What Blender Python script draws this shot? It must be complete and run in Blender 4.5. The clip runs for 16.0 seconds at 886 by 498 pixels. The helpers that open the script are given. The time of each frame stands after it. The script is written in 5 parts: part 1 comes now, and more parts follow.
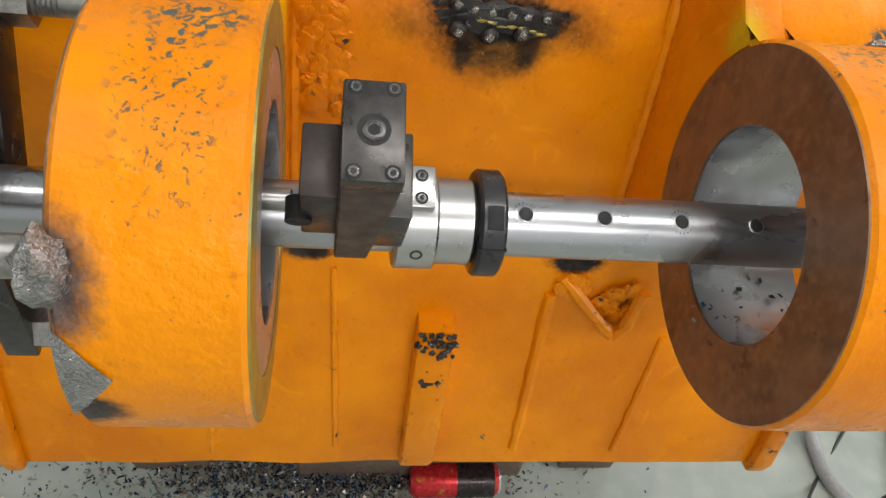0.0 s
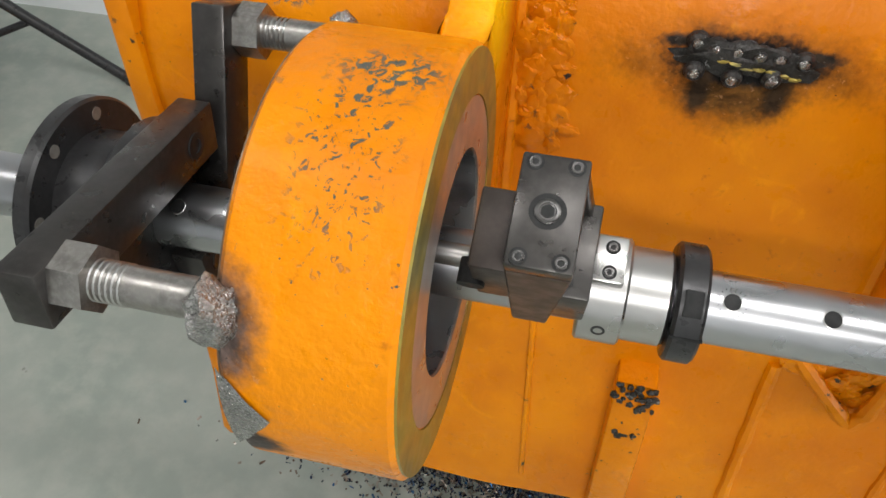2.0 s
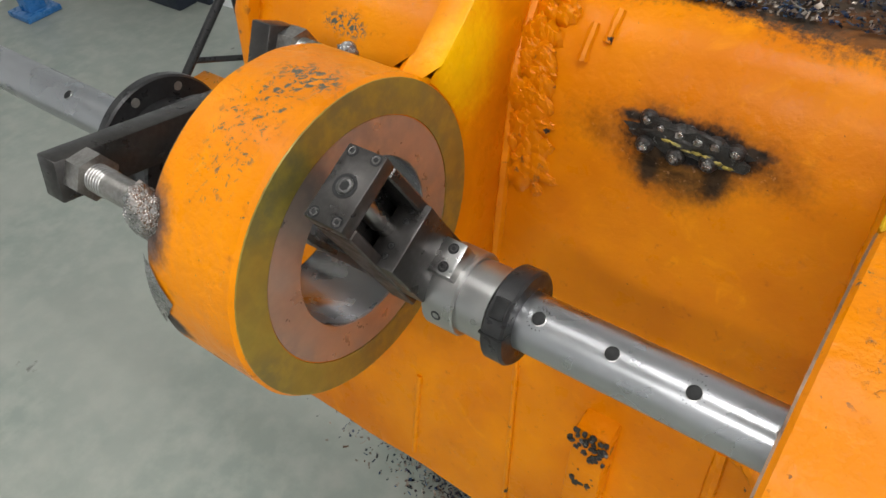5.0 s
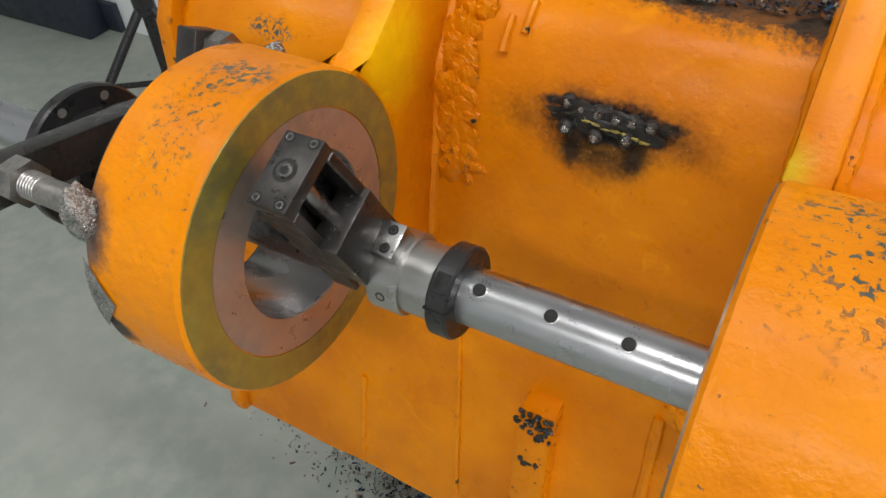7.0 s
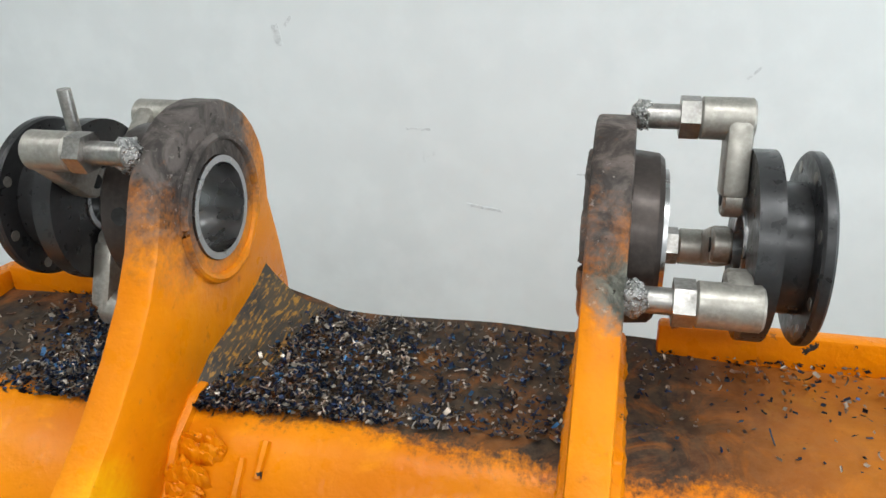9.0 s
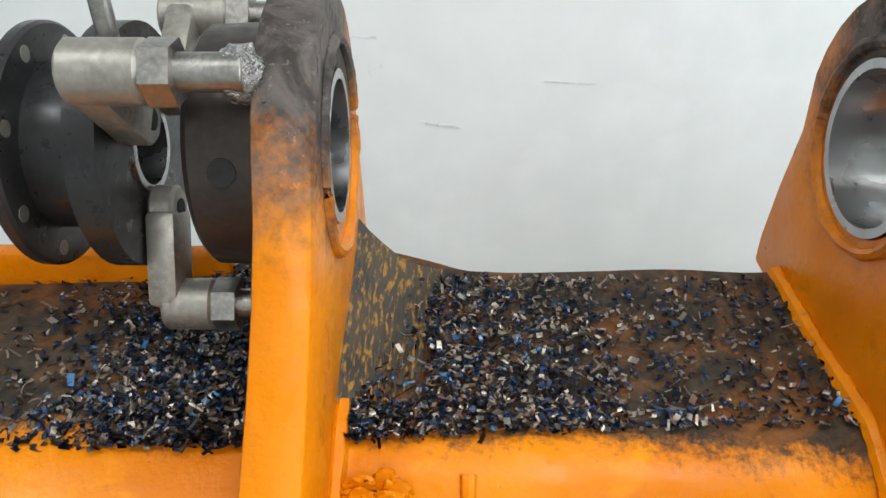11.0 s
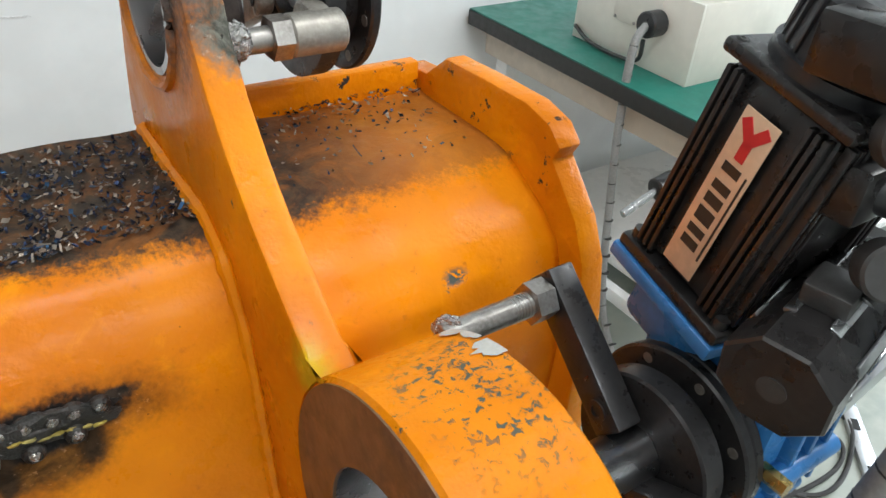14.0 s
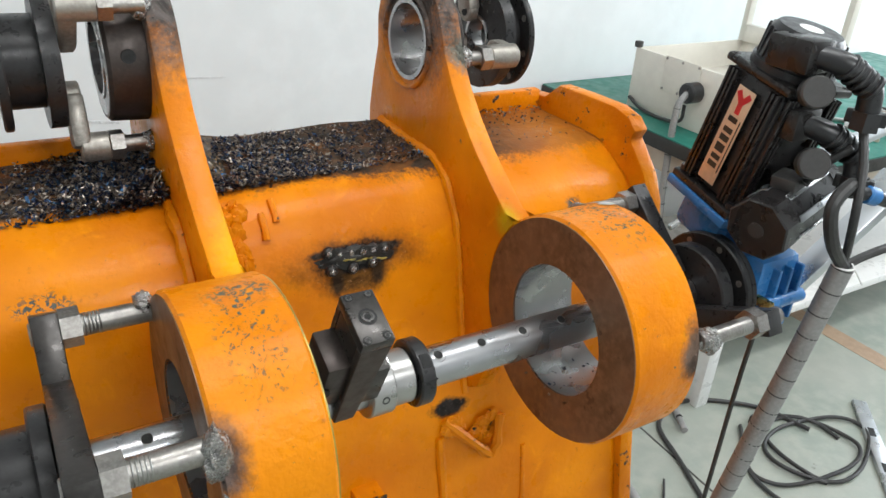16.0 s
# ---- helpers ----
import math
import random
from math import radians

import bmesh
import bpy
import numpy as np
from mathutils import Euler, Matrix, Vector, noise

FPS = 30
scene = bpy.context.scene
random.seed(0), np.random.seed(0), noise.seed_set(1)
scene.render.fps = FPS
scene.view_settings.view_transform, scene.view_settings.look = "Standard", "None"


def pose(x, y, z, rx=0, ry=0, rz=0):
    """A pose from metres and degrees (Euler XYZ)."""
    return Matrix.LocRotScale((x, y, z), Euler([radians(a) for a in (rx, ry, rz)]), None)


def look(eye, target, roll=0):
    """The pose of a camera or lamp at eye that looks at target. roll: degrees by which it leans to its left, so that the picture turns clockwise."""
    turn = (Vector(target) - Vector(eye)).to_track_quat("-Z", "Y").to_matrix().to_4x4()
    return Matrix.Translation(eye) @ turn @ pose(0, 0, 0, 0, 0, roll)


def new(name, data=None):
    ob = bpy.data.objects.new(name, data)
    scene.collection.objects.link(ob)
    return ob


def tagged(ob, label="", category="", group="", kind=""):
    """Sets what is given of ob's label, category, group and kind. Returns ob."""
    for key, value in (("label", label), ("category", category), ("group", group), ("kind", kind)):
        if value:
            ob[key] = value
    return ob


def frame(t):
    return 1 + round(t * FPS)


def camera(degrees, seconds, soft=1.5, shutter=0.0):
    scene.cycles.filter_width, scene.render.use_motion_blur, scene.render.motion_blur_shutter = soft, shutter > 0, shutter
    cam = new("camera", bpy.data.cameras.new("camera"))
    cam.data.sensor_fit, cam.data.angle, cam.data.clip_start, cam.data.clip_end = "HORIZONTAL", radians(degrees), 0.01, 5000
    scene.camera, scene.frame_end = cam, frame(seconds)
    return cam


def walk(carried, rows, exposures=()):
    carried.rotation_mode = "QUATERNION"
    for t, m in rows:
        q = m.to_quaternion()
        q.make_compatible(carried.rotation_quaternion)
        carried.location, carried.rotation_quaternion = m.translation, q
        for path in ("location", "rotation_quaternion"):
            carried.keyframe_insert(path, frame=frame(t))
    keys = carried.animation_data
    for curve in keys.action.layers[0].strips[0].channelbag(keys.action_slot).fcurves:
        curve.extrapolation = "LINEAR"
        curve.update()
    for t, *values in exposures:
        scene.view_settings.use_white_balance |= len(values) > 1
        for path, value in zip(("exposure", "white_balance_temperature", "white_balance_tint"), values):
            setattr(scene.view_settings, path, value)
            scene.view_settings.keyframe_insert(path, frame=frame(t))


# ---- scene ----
cam = camera(60.34, 16.0)
PATH = [
    (0, (0.0765, 0.3317, 1.3594), (0.3769, 1.6409, -0.1225), 12.06),
    (0.5, (0.0595, 0.3775, 1.3484), (0.1739, 1.6548, -0.1864), 10.15),
    (1, (0.0629, 0.4021, 1.3475), (-0.0029, 1.6466, -0.2168), 6.52),
    (1.5, (0.0884, 0.4075, 1.3554), (-0.1189, 1.6361, -0.2090), 2.32),
    (2, (0.1103, 0.3919, 1.3692), (-0.2155, 1.6198, -0.1755), -1.78),
    (2.5, (0.1203, 0.3516, 1.3867), (-0.2829, 1.6076, -0.1166), -4.54),
    (3, (0.1641, 0.3562, 1.3966), (-0.3515, 1.6373, -0.0502), -4.52),
    (3.5, (0.2776, 0.4018, 1.3844), (-0.4903, 1.5950, -0.0251), -4.70),
    (4, (0.3463, 0.4057, 1.3839), (-0.5751, 1.5084, -0.0072), -6.02),
    (4.2, (0.3585, 0.4043, 1.3889), (-0.5859, 1.4860, -0.0032), -6.44),
    (6.3, (0.3899, 0.3481, 1.4100), (-0.5170, 1.4930, 0.0438), -6.56),
    (6.5, (0.3897, 0.3465, 1.4100), (-0.4885, 1.5106, 0.0412), -6.10),
    (7, (0.3962, 0.3521, 1.3986), (-0.4143, 1.5723, 0.0369), -5.22),
    (7.5, (0.4167, 0.3731, 1.3909), (-0.2894, 1.6751, 0.0470), -4.27),
    (7.9, (0.4349, 0.3955, 1.4063), (-0.1551, 1.8449, 0.1609), -2.82),
    (8, (0.4376, 0.4049, 1.4177), (-0.1371, 1.8892, 0.2066), -2.64),
    (8.5, (0.4407, 0.4407, 1.4882), (-0.0506, 2.1234, 0.5253), -1.38),
    (9, (0.3895, 0.4930, 1.5002), (-0.0353, 2.2530, 0.6506), -1.34),
    (9.2, (0.3405, 0.5227, 1.4902), (-0.0628, 2.2856, 0.6361), -1.53),
    (11.3, (0.1046, 0.6392, 1.4374), (0.1898, 2.3326, 0.3768), 0.54),
    (11.5, (0.1258, 0.6358, 1.4409), (0.2804, 2.3234, 0.3787), 0.66),
    (12, (0.1702, 0.6227, 1.4471), (0.4841, 2.2945, 0.3952), 0.37),
    (12.5, (0.1749, 0.6073, 1.4515), (0.7409, 2.2012, 0.3843), 1.80),
    (13, (0.2147, 0.5761, 1.4256), (0.9780, 2.0690, 0.3353), 2.65),
    (13.5, (0.2403, 0.5445, 1.4178), (1.1705, 1.9061, 0.2861), 3.99),
    (14, (0.2203, 0.4588, 1.4332), (1.2040, 1.7878, 0.3079), 4.70),
    (14.5, (0.1746, 0.3220, 1.4420), (1.1517, 1.6928, 0.3622), 4.79),
    (15, (0.0808, 0.2283, 1.4607), (1.0501, 1.6487, 0.4394), 4.51),
    (15.5, (-0.0813, 0.1664, 1.4736), (0.8750, 1.6314, 0.5045), 4.36),
    (16, (-0.1562, 0.1164, 1.4770), (0.7997, 1.6151, 0.5603), 4.32),
]
walk(cam, [(t, look(eye, target, roll)) for t, eye, target, roll in PATH],
     [(0, 0.03, 6500, 10), (4.2, -0.01, 6500, 10), (6.3, -0.19, 6500, 10), (7.6, -0.20, 6500, 10), (8.5, -0.08, 6230, 6), (9.2, 0.05, 6230, 6), (11.4, 0.17, 6230, 6), (12.5, 0.04, 6230, 6), (13.5, 0.03, 6230, 6), (15, 0.07, 6300, 8), (16, 0.02, 6300, 8)])

# ---------------------------------------------------------------- light
world = bpy.data.worlds.new("world")
scene.world = world
world.use_nodes = True
wn = world.node_tree
sky = wn.nodes.new("ShaderNodeTexSky")
sky.sky_type, sky.sun_disc = "NISHITA", False
sky.sun_elevation, sky.sun_rotation = radians(50), radians(60)
wn.links.new(sky.outputs[0], wn.nodes["Background"].inputs[0])
wn.nodes["Background"].inputs[1].default_value = 0.12


def area(name, m, sx, sy, watts, colour):
    lamp = bpy.data.lights.new(name, "AREA")
    lamp.shape, lamp.size, lamp.size_y, lamp.energy, lamp.color = "RECTANGLE", sx, sy, watts, colour
    ob = new(name, lamp)
    ob.matrix_world = m
    return ob


# Assumed ceiling lamps, unseen; the fourth is stronger to brighten the bucket's front.
for px, py, watts in ((-1.2, 0.4, 12), (0.6, 0.4, 19), (2.4, 0.4, 25), (0.6, -1.6, 47)):
    area("assumed_ceiling_light", pose(px, py, 2.93), 1.2, 0.28, watts, (1.0, 0.99, 0.975))
area("window_light", look((4.35, 0.6, 1.7), (0, 0.7, 1.0)), 1.9, 1.3, 72, (0.93, 0.97, 1.0))

# ---------------------------------------------------------------- materials


def nodes_of(name, rough=0.5, metal=0.0):
    m = bpy.data.materials.new(name)
    m.use_nodes = True
    t = m.node_tree
    b = t.nodes["Principled BSDF"]
    b.inputs["Roughness"].default_value, b.inputs["Metallic"].default_value = rough, metal
    return m, t, b


def n_noise(t, scale, detail=4.0, rough=0.55, vec=None, dist=0.0):
    n = t.nodes.new("ShaderNodeTexNoise")
    n.inputs["Scale"].default_value, n.inputs["Detail"].default_value = scale, detail
    n.inputs["Roughness"].default_value, n.inputs["Distortion"].default_value = rough, dist
    if vec is None:
        g = t.nodes.new("ShaderNodeNewGeometry")
        vec = g.outputs["Position"]
    t.links.new(vec, n.inputs["Vector"])
    return n.outputs["Fac"]


def n_ramp(t, fac, lo, hi, a=0.0, b=1.0):
    n = t.nodes.new("ShaderNodeMapRange")
    n.interpolation_type = "SMOOTHSTEP"
    for k, v in (("From Min", lo), ("From Max", hi), ("To Min", a), ("To Max", b)):
        n.inputs[k].default_value = v
    t.links.new(fac, n.inputs["Value"])
    return n.outputs["Result"]


def n_math(t, op, a, b):
    n = t.nodes.new("ShaderNodeMath")
    n.operation = op
    for k, v in enumerate((a, b)):
        if isinstance(v, (int, float)):
            n.inputs[k].default_value = v
        else:
            t.links.new(v, n.inputs[k])
    return n.outputs[0]


def n_mix(t, fac, a, b):
    n = t.nodes.new("ShaderNodeMix")
    n.data_type = "RGBA"
    if isinstance(fac, (int, float)):
        n.inputs[0].default_value = fac
    else:
        t.links.new(fac, n.inputs[0])
    for k, v in ((6, a), (7, b)):
        if isinstance(v, tuple):
            n.inputs[k].default_value = (*v, 1)
        else:
            t.links.new(v, n.inputs[k])
    return n.outputs[2]


def n_bump(t, b, height, strength, dist):
    n = t.nodes.new("ShaderNodeBump")
    n.inputs["Strength"].default_value, n.inputs["Distance"].default_value = strength, dist
    t.links.new(height, n.inputs["Height"])
    t.links.new(n.outputs[0], b.inputs["Normal"])


def n_near(t, centre, size, r0, r1):
    """1 inside, 0 outside an uneven patch round a centre."""
    g = t.nodes.new("ShaderNodeNewGeometry")
    s = t.nodes.new("ShaderNodeVectorMath")
    s.operation = "SUBTRACT"
    t.links.new(g.outputs["Position"], s.inputs[0])
    s.inputs[1].default_value = centre
    d = t.nodes.new("ShaderNodeVectorMath")
    d.operation = "DIVIDE"
    t.links.new(s.outputs[0], d.inputs[0])
    d.inputs[1].default_value = size
    ln = t.nodes.new("ShaderNodeVectorMath")
    ln.operation = "LENGTH"
    t.links.new(d.outputs[0], ln.inputs[0])
    wob = n_math(t, "ADD", ln.outputs["Value"], n_math(t, "ADD", n_math(t, "MULTIPLY", n_math(t, "SUBTRACT", n_noise(t, 28.0, 5.0), 0.5), 0.9), n_math(t, "MULTIPLY", n_math(t, "SUBTRACT", n_noise(t, 230.0, 4.0), 0.5), 0.5)))
    return n_ramp(t, wob, r0, r1, 1.0, 0.0)


def plain(name, colour, rough=0.5, metal=0.0, vary=0.25, scale=25.0, bump=0.15, bdist=0.001, dark=None, spot=None):
    m, t, b = nodes_of(name, rough, metal)
    d = dark or tuple(c * (1 - vary) for c in colour)
    c = n_mix(t, n_ramp(t, n_noise(t, scale), 0.3, 0.7), d, colour)
    c = n_mix(t, n_ramp(t, n_noise(t, scale * 7), 0.35, 0.75), c, tuple(min(1, k * (1 + vary * 0.5)) for k in colour))
    if spot:
        c = n_mix(t, n_ramp(t, n_noise(t, spot[1], 6.0, 0.65), spot[2], spot[2] + 0.06), c, spot[0])
    t.links.new(c, b.inputs["Base Color"])
    t.links.new(n_ramp(t, n_noise(t, scale * 3), 0.25, 0.8, max(0.05, rough - 0.12), min(1, rough + 0.12)), b.inputs["Roughness"])
    if bump:
        n_bump(t, b, n_noise(t, scale * 6, 6.0), bump, bdist)
    return m


BORE_C = (1.0817, 1.2409)
YELLOW, DEEP = (0.82, 0.265, 0.0005), (0.62, 0.168, 0.0005)


def paint(name, chips=0.66, lump=0.35, patches=(), grime=None, bare=(0.085, 0.095, 0.085), chip_scale=55.0, cluster=0.47, worn=(), tint=()):
    """Glossy orange machine paint with runs, chips, soot patches and oily dirt."""
    m, t, b = nodes_of(name, 0.32)
    b.inputs["Specular IOR Level"].default_value = 0.17
    b.inputs["Coat Weight"].default_value, b.inputs["Coat Roughness"].default_value = 0.04, 0.2
    c = n_mix(t, n_ramp(t, n_noise(t, 6.0, 3.0), 0.3, 0.72), DEEP, YELLOW)
    c = n_mix(t, n_ramp(t, n_noise(t, 90.0, 5.0), 0.62, 0.78), c, (0.56, 0.15, 0.004))
    c = n_mix(t, n_ramp(t, n_noise(t, 17.0, 6.0, 0.65, dist=1.2), 0.56, 0.74, 0.0, 0.55), c, (0.90, 0.33, 0.001))
    c = n_mix(t, n_ramp(t, n_noise(t, 33.0, 7.0, 0.7, dist=0.8), 0.64, 0.76, 0.0, 0.35), c, (0.30, 0.095, 0.01))
    rough = n_ramp(t, n_noise(t, 30.0, 5.0), 0.2, 0.8, 0.20, 0.50)
    chip = n_math(t, "MULTIPLY", n_ramp(t, n_noise(t, chip_scale, 7.0, 0.62), chips, chips + 0.025), n_ramp(t, n_noise(t, 11.0, 2.0), cluster, cluster + 0.10))
    for centre, size, level in worn:
        spot = n_math(t, "MULTIPLY", n_near(t, centre, size, 0.5, 1.2), n_ramp(t, n_noise(t, 165.0, 7.0, 0.62, dist=0.9), level, level + 0.025))
        chip = n_math(t, "MAXIMUM", chip, spot)
    speck = n_ramp(t, n_noise(t, 230.0, 3.0), 0.735, 0.775)
    c = n_mix(t, chip, c, bare)
    c = n_mix(t, speck, c, (0.12, 0.05, 0.01))
    for centre, size, colour in tint:
        c = n_mix(t, n_near(t, centre, size, 0.2, 1.25), c, colour)
    for centre, size, colour, r0, r1 in patches:
        f = n_near(t, centre, size, r0, r1)
        burnt = n_mix(t, n_ramp(t, n_noise(t, 38.0, 6.0, 0.65, dist=0.8), 0.36, 0.64), tuple(k * 0.45 for k in colour), tuple(k * 1.45 for k in colour))
        burnt = n_mix(t, n_ramp(t, n_noise(t, 150.0, 6.0, 0.7), 0.60, 0.68), burnt, tuple(0.04 + k * 2.1 for k in colour))
        burnt = n_mix(t, n_ramp(t, n_noise(t, 120.0, 5.0, 0.6), 0.66, 0.70), burnt, (0.02, 0.017, 0.015))
        c = n_mix(t, f, c, burnt)
        rough = n_math(t, "ADD", rough, n_math(t, "MULTIPLY", f, 0.3))
    if grime:
        g = t.nodes.new("ShaderNodeNewGeometry")
        sp = t.nodes.new("ShaderNodeSeparateXYZ")
        t.links.new(g.outputs["Position"], sp.inputs[0])
        z = n_math(t, "ADD", sp.outputs["Y"], n_math(t, "MULTIPLY", n_math(t, "SUBTRACT", n_noise(t, 22.0, 6.0, 0.7), 0.5), 0.045))
        z = n_math(t, "ADD", z, n_math(t, "MULTIPLY", n_math(t, "SUBTRACT", n_noise(t, 190.0, 4.0, 0.7), 0.5), 0.045))
        z = n_math(t, "ADD", z, n_ramp(t, sp.outputs["X"], 0.18, 0.40, 0.0, 0.018))
        f = n_math(t, "MULTIPLY", n_ramp(t, z, grime[0], grime[1]), n_ramp(t, n_noise(t, 17.0, 7.0, 0.7, dist=1.5), 0.30, 0.55, 0.78, 1.0))
        away = n_ramp(t, sp.outputs["X"], 0.44, 0.58, 1.0, 0.55)
        f = n_math(t, "MULTIPLY", f, away)
        c = n_mix(t, f, c, n_mix(t, n_ramp(t, n_noise(t, 75.0, 6.0, 0.7), 0.35, 0.65), (0.028, 0.023, 0.02), (0.075, 0.052, 0.034)))
        rough = n_math(t, "ADD", rough, n_math(t, "MULTIPLY", f, 0.35))
    t.links.new(c, b.inputs["Base Color"])
    t.links.new(rough, b.inputs["Roughness"])
    h = n_math(t, "ADD", n_math(t, "MULTIPLY", n_noise(t, 26.0, 4.0), 0.7), n_math(t, "MULTIPLY", n_noise(t, 110.0, 5.0), 0.30))
    h = n_math(t, "SUBTRACT", h, n_math(t, "MULTIPLY", chip, 0.5))
    n_bump(t, b, h, lump, 0.008)
    return m


M_SHELL = paint("shell_paint", 0.70, 0.36, (
    ((0.215, 0.90, 1.006), (0.110, 0.06, 0.032), (0.17, 0.060, 0.008), 0.20, 1.25),
    ((0.213, 0.90, 0.985), (0.060, 0.06, 0.036), (0.13, 0.055, 0.010), 0.2, 1.2),
    ((0.213, 0.90, 1.010), (0.056, 0.06, 0.019), (0.012, 0.011, 0.011), 0.70, 1.25),
    ((0.266, 0.90, 1.016), (0.027, 0.06, 0.007), (0.035, 0.025, 0.018), 0.35, 0.9),
    ((0.163, 0.90, 1.020), (0.023, 0.06, 0.008), (0.035, 0.025, 0.018), 0.35, 0.9),
    ((0.186, 0.90, 0.984), (0.011, 0.06, 0.026), (0.035, 0.020, 0.010), 0.3, 1.2),
    ((0.243, 0.90, 0.986), (0.012, 0.06, 0.024), (0.035, 0.020, 0.010), 0.3, 1.2),
    ((0.342, 0.85, 0.762), (0.036, 0.05, 0.016), (0.02, 0.018, 0.016), 0.6, 1.1),
    ((0.060, 0.85, 0.765), (0.032, 0.05, 0.014), (0.03, 0.024, 0.018), 0.5, 1.1)), grime=(0.966, 0.990),
    worn=(((-0.148, 0.877, 1.040), (0.03, 0.03, 0.012), 0.52), ((0.548, 0.8815, 1.040), (0.014, 0.02, 0.008), 0.45), ((-0.03, 0.879, 1.078), (0.03, 0.03, 0.02), 0.60)))
M_EAR = paint("ear_paint", 0.69, 0.35, (
    ((0.02, BORE_C[0] - 0.012, BORE_C[1] + 0.055), (0.14, 0.104, 0.092), (0.085, 0.072, 0.066), 0.55, 1.40),
    ((0.388, BORE_C[0] - 0.01, BORE_C[1] + 0.050), (0.14, 0.106, 0.096), (0.085, 0.068, 0.060), 0.55, 1.40),
    ((0.404, 0.985, 1.23), (0.03, 0.025, 0.04), (0.12, 0.12, 0.10), 0.6, 1.2)),
    tint=(((0.040, 0.835, 1.075), (0.03, 0.055, 0.06), (0.86, 0.44, 0.002)), ((0.372, 0.80, 1.08), (0.02, 0.03, 0.03), (0.55, 0.34, 0.01))))
M_BOSS = paint("boss_paint", 0.655, 0.6, (
    ((-0.055, 0.575, 1.050), (0.026, 0.034, 0.036), (0.10, 0.07, 0.06), 0.45, 1.3),
    ((-0.050, 0.555, 0.965), (0.022, 0.03, 0.018), (0.06, 0.05, 0.045), 0.6, 1.3),
    ((0.465, 0.56, 1.01), (0.03, 0.03, 0.04), (0.12, 0.08, 0.06), 0.5, 1.2)), chip_scale=150.0, cluster=0.50,
    worn=(((-0.004, 0.645, 1.115), (0.030, 0.085, 0.05), 0.575), ((0.004, 0.70, 1.122), (0.036, 0.022, 0.03), 0.52),
          ((0.435, 0.700, 1.120), (0.048, 0.070, 0.04), 0.565), ((0.450, 0.715, 1.115), (0.022, 0.05, 0.03), 0.53)))
M_PRIMER = plain("grey_primer", (0.50, 0.50, 0.47), 0.5, 0.0, 0.15, 60.0, 0.1, 0.0006)
M_EDGE = paint("edge_paint", 0.62, 0.6, bare=(0.03, 0.028, 0.025))
M_STEEL = plain("bright_steel", (0.42, 0.415, 0.42), 0.30, 1.0, 0.05, 9.0, 0)
M_TURNED = plain("turned_steel", (0.44, 0.43, 0.42), 0.34, 1.0, 0.04, 4.0, 0)
M_STUD = plain("dull_steel", (0.36, 0.34, 0.32), 0.42, 1.0, 0.3, 45.0, 0.2, 0.0006)
M_CAST = plain("cast_grey", (0.36, 0.335, 0.30), 0.48, 0.75, 0.25, 35.0, 0.25, 0.0008)
M_BLACK = plain("black_oxide", (0.030, 0.029, 0.030), 0.36, 0.3, 0.35, 30.0, 0.12, 0.0006)
M_GUN = plain("gunmetal", (0.066, 0.061, 0.058), 0.36, 0.75, 0.22, 28.0, 0.12, 0.0005)
M_BROWN = plain("browned_steel", (0.058, 0.046, 0.041), 0.42, 0.6, 0.25, 28.0, 0.1, 0.0005)
M_RUST = plain("rusty_face", (0.195, 0.118, 0.072), 0.45, 0.45, 0.35, 14.0, 0.1, 0.0006, spot=((0.10, 0.055, 0.035), 30.0, 0.60))
M_OLIVE = plain("machined_olive", (0.34, 0.26, 0.05), 0.40, 0.5, 0.28, 12.0, 0.06, 0.0004, dark=(0.22, 0.19, 0.075))
M_COPPER = plain("machined_copper", (0.46, 0.375, 0.32), 0.36, 0.7, 0.15, 9.0, 0, dark=(0.34, 0.315, 0.30))
M_WELD = plain("weld_metal", (0.40, 0.39, 0.38), 0.28, 1.0, 0.5, 90.0, 0.8, 0.003)
M_SOOT = plain("sooty_weld", (0.045, 0.042, 0.04), 0.4, 0.5, 0.5, 90.0, 0.6, 0.002, spot=((0.35, 0.34, 0.33), 120.0, 0.62))
M_HEAD = plain("screw_head", (0.075, 0.072, 0.070), 0.34, 0.8, 0.2, 40.0, 0)
# Near-black that stands in for the shade inside holes, slots and pockets.
M_HOLE_SHADE = plain("hole_shade_black", (0.006, 0.006, 0.006), 0.7, 0.0, 0.3, 60.0, 0)
M_BLUE = plain("blue_enamel", (0.04, 0.18, 0.45), 0.32, 0.0, 0.2, 12.0, 0.15, 0.001)
M_ANOD = plain("anodised_black", (0.022, 0.020, 0.020), 0.33, 0.2, 0.3, 20.0, 0.05, 0.0004)
M_PLASTIC = plain("black_plastic", (0.022, 0.022, 0.024), 0.38, 0.0, 0.25, 30.0, 0.08, 0.0005)
M_GREYPL = plain("grey_plastic", (0.045, 0.043, 0.042), 0.5, 0.0, 0.2, 30.0, 0.08, 0.0005)
M_ALU = plain("aluminium", (0.62, 0.64, 0.67), 0.34, 0.9, 0.05, 6.0, 0)
M_STRIP = plain("bright_strip", (0.55, 0.56, 0.58), 0.3, 1.0, 0.05, 12.0, 0)
M_BAR = plain("ground_bar", (0.42, 0.42, 0.435), 0.31, 1.0, 0.04, 5.0, 0)
M_LABEL = plain("label_gold", (0.66, 0.45, 0.30), 0.4, 0.2, 0.1, 20.0, 0)
M_RED = plain("label_red", (0.55, 0.02, 0.03), 0.4, 0.0, 0.1, 20.0, 0)
M_INK = plain("label_ink", (0.02, 0.018, 0.016), 0.5, 0.0, 0.1, 20.0, 0)
